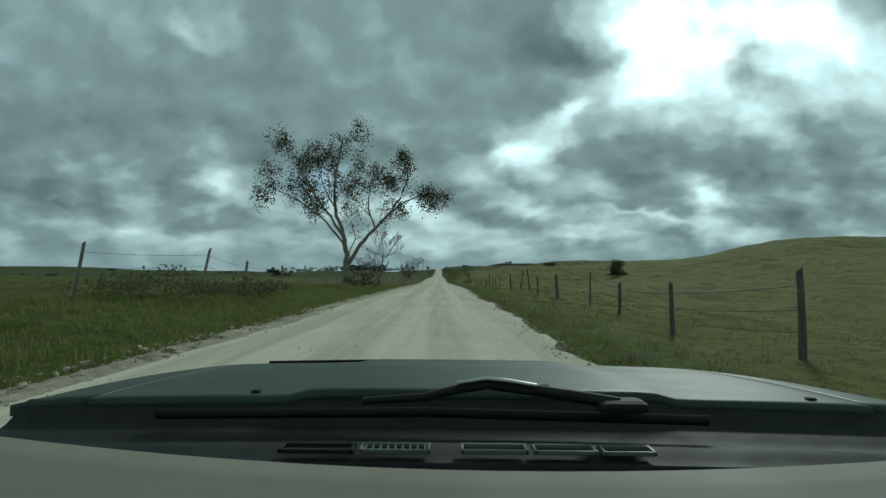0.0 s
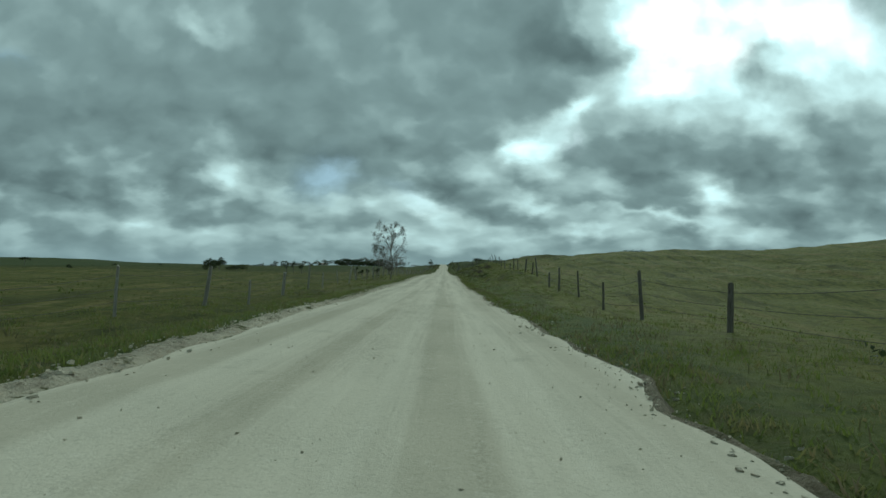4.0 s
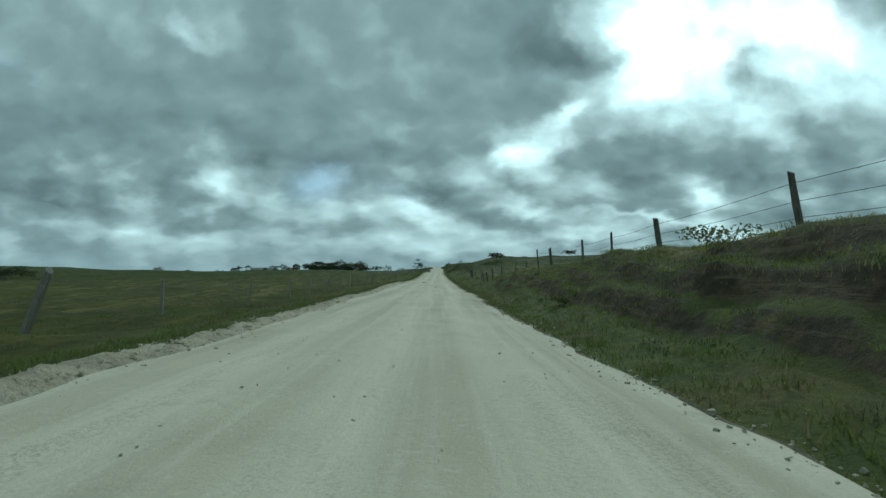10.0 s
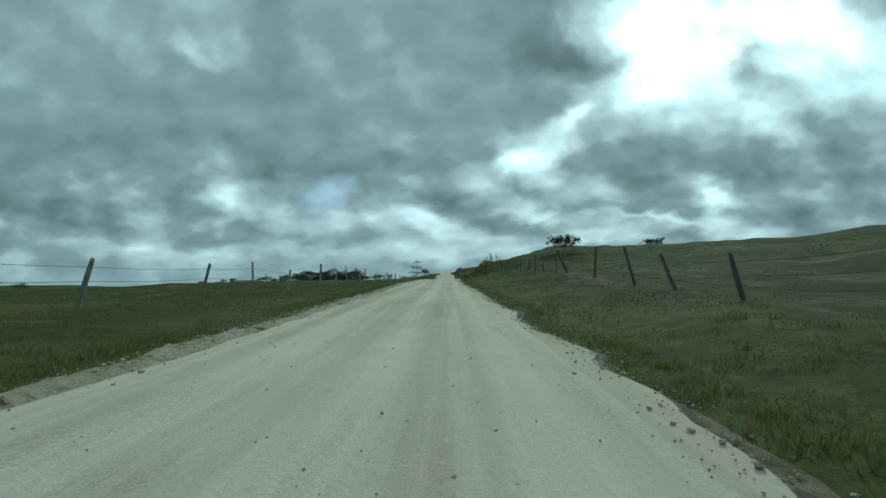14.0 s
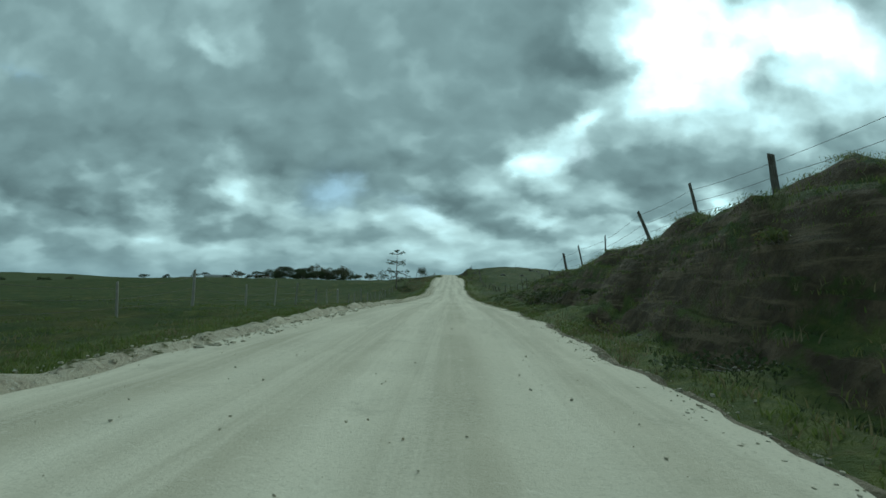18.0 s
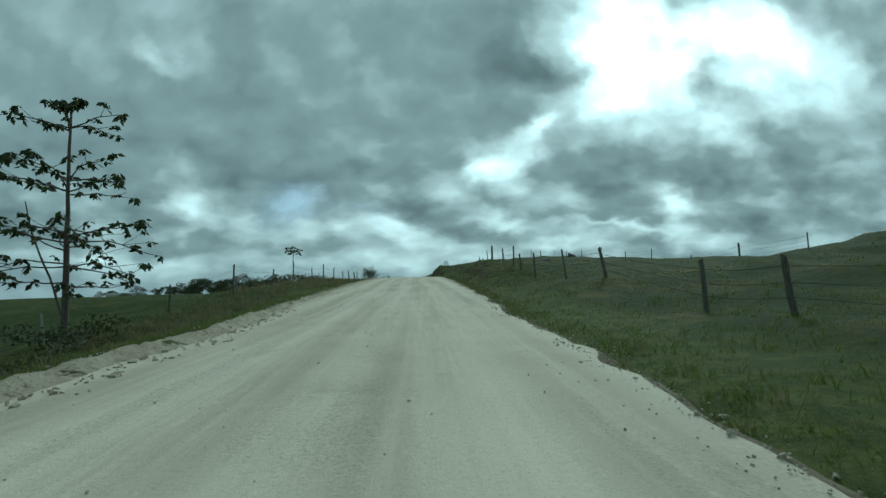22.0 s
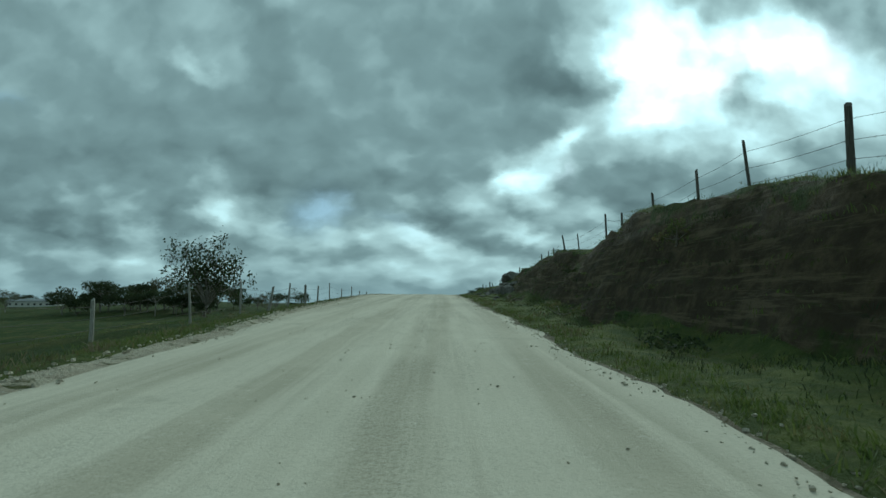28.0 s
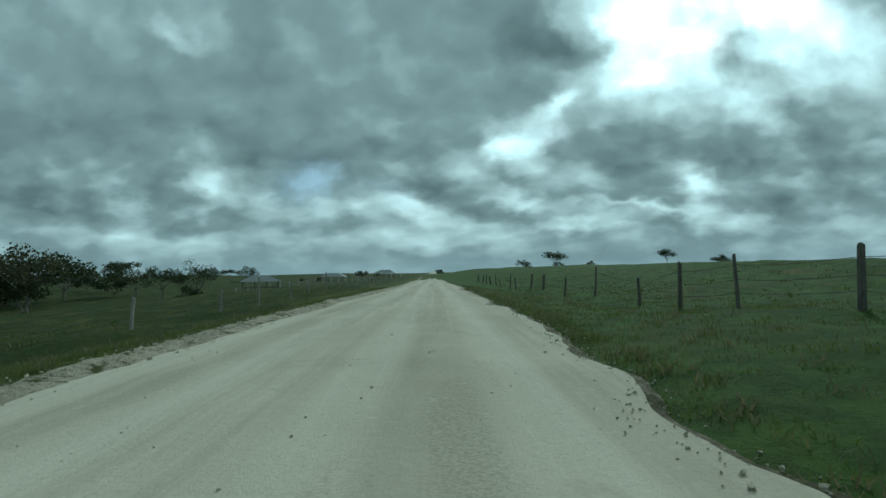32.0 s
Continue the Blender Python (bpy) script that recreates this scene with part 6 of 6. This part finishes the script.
def vent_slot(x, width, fins, mat):
    """One outlet of the cowl: a rim of four bars, with upright fins where they show."""
    z = 0.868 - 0.02 * x * x
    slot = part("vent_slot", block("vent_slot", width, 0.022, 0.003, M_RUBBER, 0.001), car, "narrow air slot in the cowl", (x, 0.765, z))
    for dy in (-0.014, 0.014):
        part("rim_bar", block("rim_bar", width + 0.006, 0.004, 0.006, mat, 0.001), slot, "", (0, dy, 0.002))
    for dx in (-width / 2, width / 2):
        part("rim_bar", block("rim_bar", 0.004, 0.032, 0.006, mat, 0.001), slot, "", (dx, 0, 0.002))
    for k in range(fins):
        part("fin", block("fin", 0.003, 0.022, 0.005, mat, 0.001), slot, "", ((k + 0.5) / fins * width - width / 2, 0, 0.002))


for x, width, fins, mat in ((-0.25, 0.10, 0, M_COWL), (-0.14, 0.095, 9, M_TRIM), (0.0, 0.09, 0, M_TRIM), (0.10, 0.085, 0, M_TRIM), (0.19, 0.07, 0, M_TRIM)):
    vent_slot(x, width, fins, mat)
tb = Tubes()
tb.add([(-0.66, 1.83, float(bonnet_z(np.array(-0.66), np.array(1.83))) + 0.004), (-0.3, 1.90, float(bonnet_z(np.array(-0.3), np.array(1.90))) + 0.006), (0.08, 1.92, float(bonnet_z(np.array(0.08), np.array(1.92))) + 0.006)], 0.005, 0.005, 5)
part("bonnet_lip", tb.mesh("bonnet_lip", M_RUBBER), car, "thin black strip along the front of the bonnet")
tb = Tubes()
tb.add([(0.208, 0.85, 0.918), (0.13, 0.85, 0.930), (0.071, 0.85, 0.938), (-0.002, 0.85, 0.946), (-0.05, 0.85, 0.938), (-0.102, 0.85, 0.925), (-0.20, 0.85, 0.918)], 0.011, 0.006, 6)
arm = part("wiper_arm", tb.mesh("wiper_arm", M_COWL), car, "bent black wiper arm with worn metal edge")
tb = Tubes()
tb.add([(0.075, 0.843, 0.946), (0.03, 0.843, 0.953), (-0.005, 0.843, 0.956), (-0.05, 0.843, 0.949)], 0.004, 0.004, 5)
part("worn_edge", tb.mesh("worn_edge", M_CHROME), arm, "shiny worn metal edge")
tb = Tubes()
tb.add([(-0.55, 0.90, 0.882), (-0.1, 0.89, 0.892), (0.36, 0.87, 0.888)], 0.009, 0.009, 5)
part("wiper_blade", tb.mesh("wiper_blade", M_RUBBER), car, "thin black wiper blade")
part("wiper_pivot", block("wiper_pivot", 0.08, 0.05, 0.02, M_COWL, 0.012), car, "", (0.21, 0.85, 0.905))
for x in (-0.42, 0.12, 0.62):
    part("washer_nozzle", block("washer_nozzle", 0.016, 0.016, 0.006, M_COWL, 0.004), car, "", (x, 1.0, float(bonnet_z(np.array(x), np.array(1.0)))))
# dashboard with the dark gap at the foot of the windscreen
panel("dashboard", np.linspace(-0.80, 0.80, 30), np.linspace(-0.02, 0.47, 14),
      lambda x, y: 0.949 + 0.12 * x * x - 0.02 * (0.47 - y) - 0.25 * np.clip(0.10 - y, 0, 1), M_DASH, car, "grey vinyl dashboard top", 0.04)
panel("screen_gap", np.linspace(-0.82, 0.82, 24), np.linspace(0.472, 0.732, 8),
      lambda x, y: 0.872 - 0.03 * x * x - 0.06 * (y - 0.47), M_RUBBER, car, "black rubber seal below the windscreen", 0.02)
for x, y in ((-0.75, 1.32), (0.75, 1.32), (-0.75, -1.3), (0.75, -1.3)):
    bm = bmesh.new()
    bmesh.ops.create_cone(bm, cap_ends=True, segments=28, radius1=0.30, radius2=0.30, depth=0.19, matrix=Matrix.Rotation(radians(90), 4, "Y"))
    bmesh.ops.bevel(bm, geom=[e for e in bm.edges if len(e.link_faces) == 2 and e.calc_face_angle() > 1], offset=0.03, segments=2, affect="EDGES")
    wheel = part("wheel", from_bm("tyre", bm, M_RUBBER, False), car, "black rubber tyre", (x, y, 0.315))
    bm = bmesh.new()
    bmesh.ops.create_cone(bm, cap_ends=True, segments=20, radius1=0.19, radius2=0.17, depth=0.205, matrix=Matrix.Rotation(radians(90), 4, "Y"))
    part("rim", from_bm("rim", bm, M_CHROME, False), wheel, "grey metal rim")

# ---- grass, weeds and loose stones ----
rng = np.random.RandomState(77)


def tufts(name, x, y, height, width, blades, mat, label, category="grass", spread=0.12, lean=1.1, rise=0.0):
    """Many grass tufts as one mesh of bent blades."""
    n = len(x)
    z = ground_z(x, y) + rise
    h = (height * rng.uniform(0.5, 1.3, n)) if np.isscalar(height) else height
    bx = np.repeat(x, blades) + spread * rng.normal(size=n * blades)
    by = np.repeat(y, blades) + spread * rng.normal(size=n * blades)
    bz = np.repeat(z, blades) - 0.03
    bh = np.repeat(h, blades) * rng.uniform(0.6, 1.15, n * blades)
    a = rng.uniform(0, 2 * math.pi, n * blades)
    b = rng.uniform(0, 2 * math.pi, n * blades)
    ln = lean * bh * rng.uniform(0.2, 1.0, n * blades)
    w = width * rng.uniform(0.7, 1.3, n * blades) * 0.5
    p = np.stack([bx, by, bz], 1)
    sidev = np.stack([np.cos(b), np.sin(b), 0 * b], 1) * w[:, None]
    out = np.stack([np.cos(a) * ln, np.sin(a) * ln, bh], 1)
    mid = p + out * np.array([0.32, 0.32, 0.62])
    v = np.stack([p - sidev, p + sidev, mid + sidev * 0.7, mid - sidev * 0.7, p + out], 1).reshape(-1, 3)
    i = np.arange(n * blades)[:, None] * 5
    f = np.concatenate([np.hstack([i, i + 1, i + 2]), np.hstack([i, i + 2, i + 3]), np.hstack([i + 3, i + 2, i + 4])])
    ob = new(name, fast_mesh(name, v, f, mat, False))
    return tagged(ob, label, category, kind="stuff")


def scatter(n, y0, y1, x0, x1, patch=12.0, seed=0, keep=0.0):
    """Plan positions, thicker in patches; x grows from the verge outwards."""
    y = rng.uniform(y0, y1, n)
    s = rng.uniform(0, 1, n) ** 1.5
    x = x0 + (x1 - x0) * s
    edge = edge_right(y) + 0.02 if x0 < 3 else np.where(y < 200, 0.55, 0.8) + edge_left(y)
    x = np.where(x0 < 9, np.maximum(x, edge + 0.8 * rng.random_sample(n)), x)
    ok = fbm(x / patch, y / patch, seed, 3) + rng.uniform(-0.35, 0.35, n) > keep
    return x[ok], y[ok]


x, y = scatter(42000, -5, 815, 1.2, 10, 6, 101, -0.15)
# tufts of the first stretch take the blade with sunshine in its colour
k = y < 225
tufts("verge_grass", x[k], y[k], 0.12, 0.018, 14, M_BLADE_SUNNY, "yellow-green verge grass beside the road")
x, y = x[~k], y[~k]
tufts("verge_grass", x, y, 0.11, 0.018, 13, M_BLADE, "short green verge grass beside the road")
x, y = scatter(46000, -5, 815, 3.3, 12, 6, 103, -0.15)
k = y < 225
tufts("verge_grass", -x[k], y[k], 0.12, 0.018, 14, M_BLADE_SUNNY, "yellow-green verge grass beside the road")
x, y = x[~k], y[~k]
tufts("verge_grass", -x, y, 0.11, 0.018, 13, M_BLADE, "short green verge grass beside the road")
x, y = scatter(9000, -5, 815, 1.2, 6, 4, 105, -0.05)
tufts("dry_grass", x, y, 0.17, 0.02, 8, M_BLADE_DRY, "dry straw-coloured grass on the verge")
x, y = scatter(6000, -5, 815, 3.3, 9, 4, 107, 0.0)
tufts("dry_grass", -x, y, 0.17, 0.02, 8, M_BLADE_DRY, "dry straw-coloured grass on the verge")
x, y = scatter(13000, -5, 860, 10, 55, 14, 109, -0.05)
k = y < 225
tufts("pasture_tufts", x[k], y[k], 0.13, 0.05, 8, M_BLADE_SUNNY, "coarse yellow-green pasture tufts", spread=0.22)
x, y = x[~k], y[~k]
tufts("pasture_tufts", x, y, 0.13, 0.06, 7, M_BLADE, "coarse pasture tufts", spread=0.22)
x, y = scatter(13000, -5, 860, 11, 55, 14, 111, -0.05)
tufts("pasture_tufts", -x, y, 0.12, 0.06, 7, M_BLADE, "coarse pasture tufts", spread=0.22)
# taller weeds along the banks and under the fences
y = np.concatenate([rng.uniform(150, 268, 2400), rng.uniform(415, 480, 1500), rng.uniform(560, 600, 600), rng.uniform(640, 740, 2400)])
x = np.interp(y, *LINE_RIGHT) + rng.normal(0, 0.9, len(y)) - 0.4
tufts("bank_grass", x, y, 0.075, 0.011, 16, M_BLADE_DRY, "tall seeding grass along the top of the bank", spread=0.2, lean=1.5)
y = np.concatenate([rng.uniform(140, 280, 9000), rng.uniform(410, 490, 5000), rng.uniform(555, 605, 2500), rng.uniform(635, 745, 7000)])
x = np.interp(y, *LINE_RIGHT) + rng.uniform(-2.4, 1.6, len(y))
k = y < 290
tufts("bank_grass", x[k], y[k], 0.075, 0.015, 10, M_BLADE_SUNNY, "short yellow-green grass along the top of the bank", spread=0.18, lean=1.4)
tufts("bank_grass", x[~k], y[~k], 0.075, 0.015, 9, M_BLADE, "short grass along the top of the bank", spread=0.16, lean=1.4)
# leafy weeds on the broken earth of the cuttings
y = np.concatenate([rng.uniform(150, 270, 2600), rng.uniform(415, 495, 2400), rng.uniform(555, 600, 900), rng.uniform(635, 760, 3200)])
x = rng.uniform(3.2, 6.8, len(y))
keep = fbm(x / 1.6, y / 1.6, 131, 3) > -0.05
near = (y < 300) & (rng.random_sample(len(y)) < 0.5)
tufts("bank_tufts", x[near], y[near], 0.09, 0.011, 22, M_BLADE_SUNNY, "yellow-green grass tufts on the bank", "grass", 0.16, 1.3)
keep = keep & ((y >= 300) | (rng.random_sample(len(y)) < 0.5))
tufts("bank_weeds", x[keep], y[keep], 0.10, 0.014, 18, M_LEAF_DARK, "leafy weeds and dry stalks on the broken earth bank", "weeds", 0.18, 1.3)
y = rng.uniform(-5, 62, 3200)
x = -rng.uniform(3.9, 9.5, len(y))
tufts("tall_weeds", x, y, 0.17, 0.022, 12, M_BLADE_SUNNY, "tall leafy weeds on the verge", "weeds", 0.16, 0.6)
y = rng.uniform(535, 600, 700)
x = -rng.uniform(6.0, 10.5, len(y))
tufts("brow_weeds", x, y, 0.38, 0.022, 12, M_BLADE_DRY, "dry weeds on the brow beside the road", "weeds", 0.14)


def pebbles(name, x, y, z, size, mat, label):
    """Many angular stones as one mesh."""
    n = len(x)
    corner = np.array([(a, b, c) for a in (-1, 1) for b in (-1, 1) for c in (-1, 1)], float)
    v = corner[None] * rng.uniform(0.45, 0.85, (n, 1, 3)) + rng.uniform(-0.32, 0.32, (n, 8, 3))
    a, b = rng.uniform(0, math.pi, n), rng.uniform(-0.6, 0.6, n)
    ca, sa, cb, sb = np.cos(a)[:, None], np.sin(a)[:, None], np.cos(b)[:, None], np.sin(b)[:, None]
    v = np.stack([v[..., 0] * cb - v[..., 2] * sb, v[..., 1], v[..., 0] * sb + v[..., 2] * cb], -1)
    v = np.stack([v[..., 0] * ca - v[..., 1] * sa, v[..., 0] * sa + v[..., 1] * ca, v[..., 2] * 0.75], -1)
    v = v * size[:, None, None] + np.stack([x, y, z], 1)[:, None]
    quad = np.array([(0, 1, 3, 2), (4, 6, 7, 5), (0, 4, 5, 1), (2, 3, 7, 6), (0, 2, 6, 4), (1, 5, 7, 3)])
    f = (quad[None] + np.arange(n)[:, None, None] * 8).reshape(-1, 4)
    ob = new(name, fast_mesh(name, v.reshape(-1, 3), f, mat, False))
    return tagged(ob, label, "stones", kind="stuff")


n = 24000
y = rng.uniform(-5, 815, n)
x = -edge_left(y) - 0.30 + 0.26 * rng.normal(size=n)
s = 0.010 + 0.032 * rng.random_sample(n) ** 5
pebbles("windrow_stones", x, y, np.where(np.abs(x + edge_left(y) + 0.35) < 0.3, road_z(y) + 0.07, np.where(x > -edge_left(y), road_z(y) + 0.012, ground_z(x, y) + 0.01)), s, M_STONE, "loose pale stones and clods along the road edge")
n = 26000
y = rng.uniform(-5, 815, n)
x = edge_right(y) - 0.02 + 0.21 * rng.normal(size=n)
s = 0.009 + 0.024 * rng.random_sample(n) ** 5
pebbles("edge_stones", x, y, np.where(x < edge_right(y) + 0.12, road_z(y) + 0.008, ground_z(x, y) + 0.02), s, M_STONE, "loose pale stones and clods along the road edge")
n = 30000
y = rng.uniform(-5, 815, n)
k = rng.uniform(0, 1, n)
x = -edge_left(y) + (edge_left(y) + edge_right(y)) * k
s = 0.004 + 0.012 * rng.random_sample(n) ** 6
pebbles("road_stones", x, y, road_z(y) + 0.05 * (1 - (2 * k - 1) ** 2) + 0.004, s, M_STONE, "scattered small stones on the gravel road")
n = 1500
y = rng.uniform(440, 545, n)
x = -edge_left(y) + 0.1 + 0.55 * rng.random_sample(n) ** 2
pebbles("sod_clods", x, y, road_z(y) + 0.02, 0.015 + 0.045 * rng.random_sample(n) ** 3, M_STONE, "scraped clods of earth on the road edge")
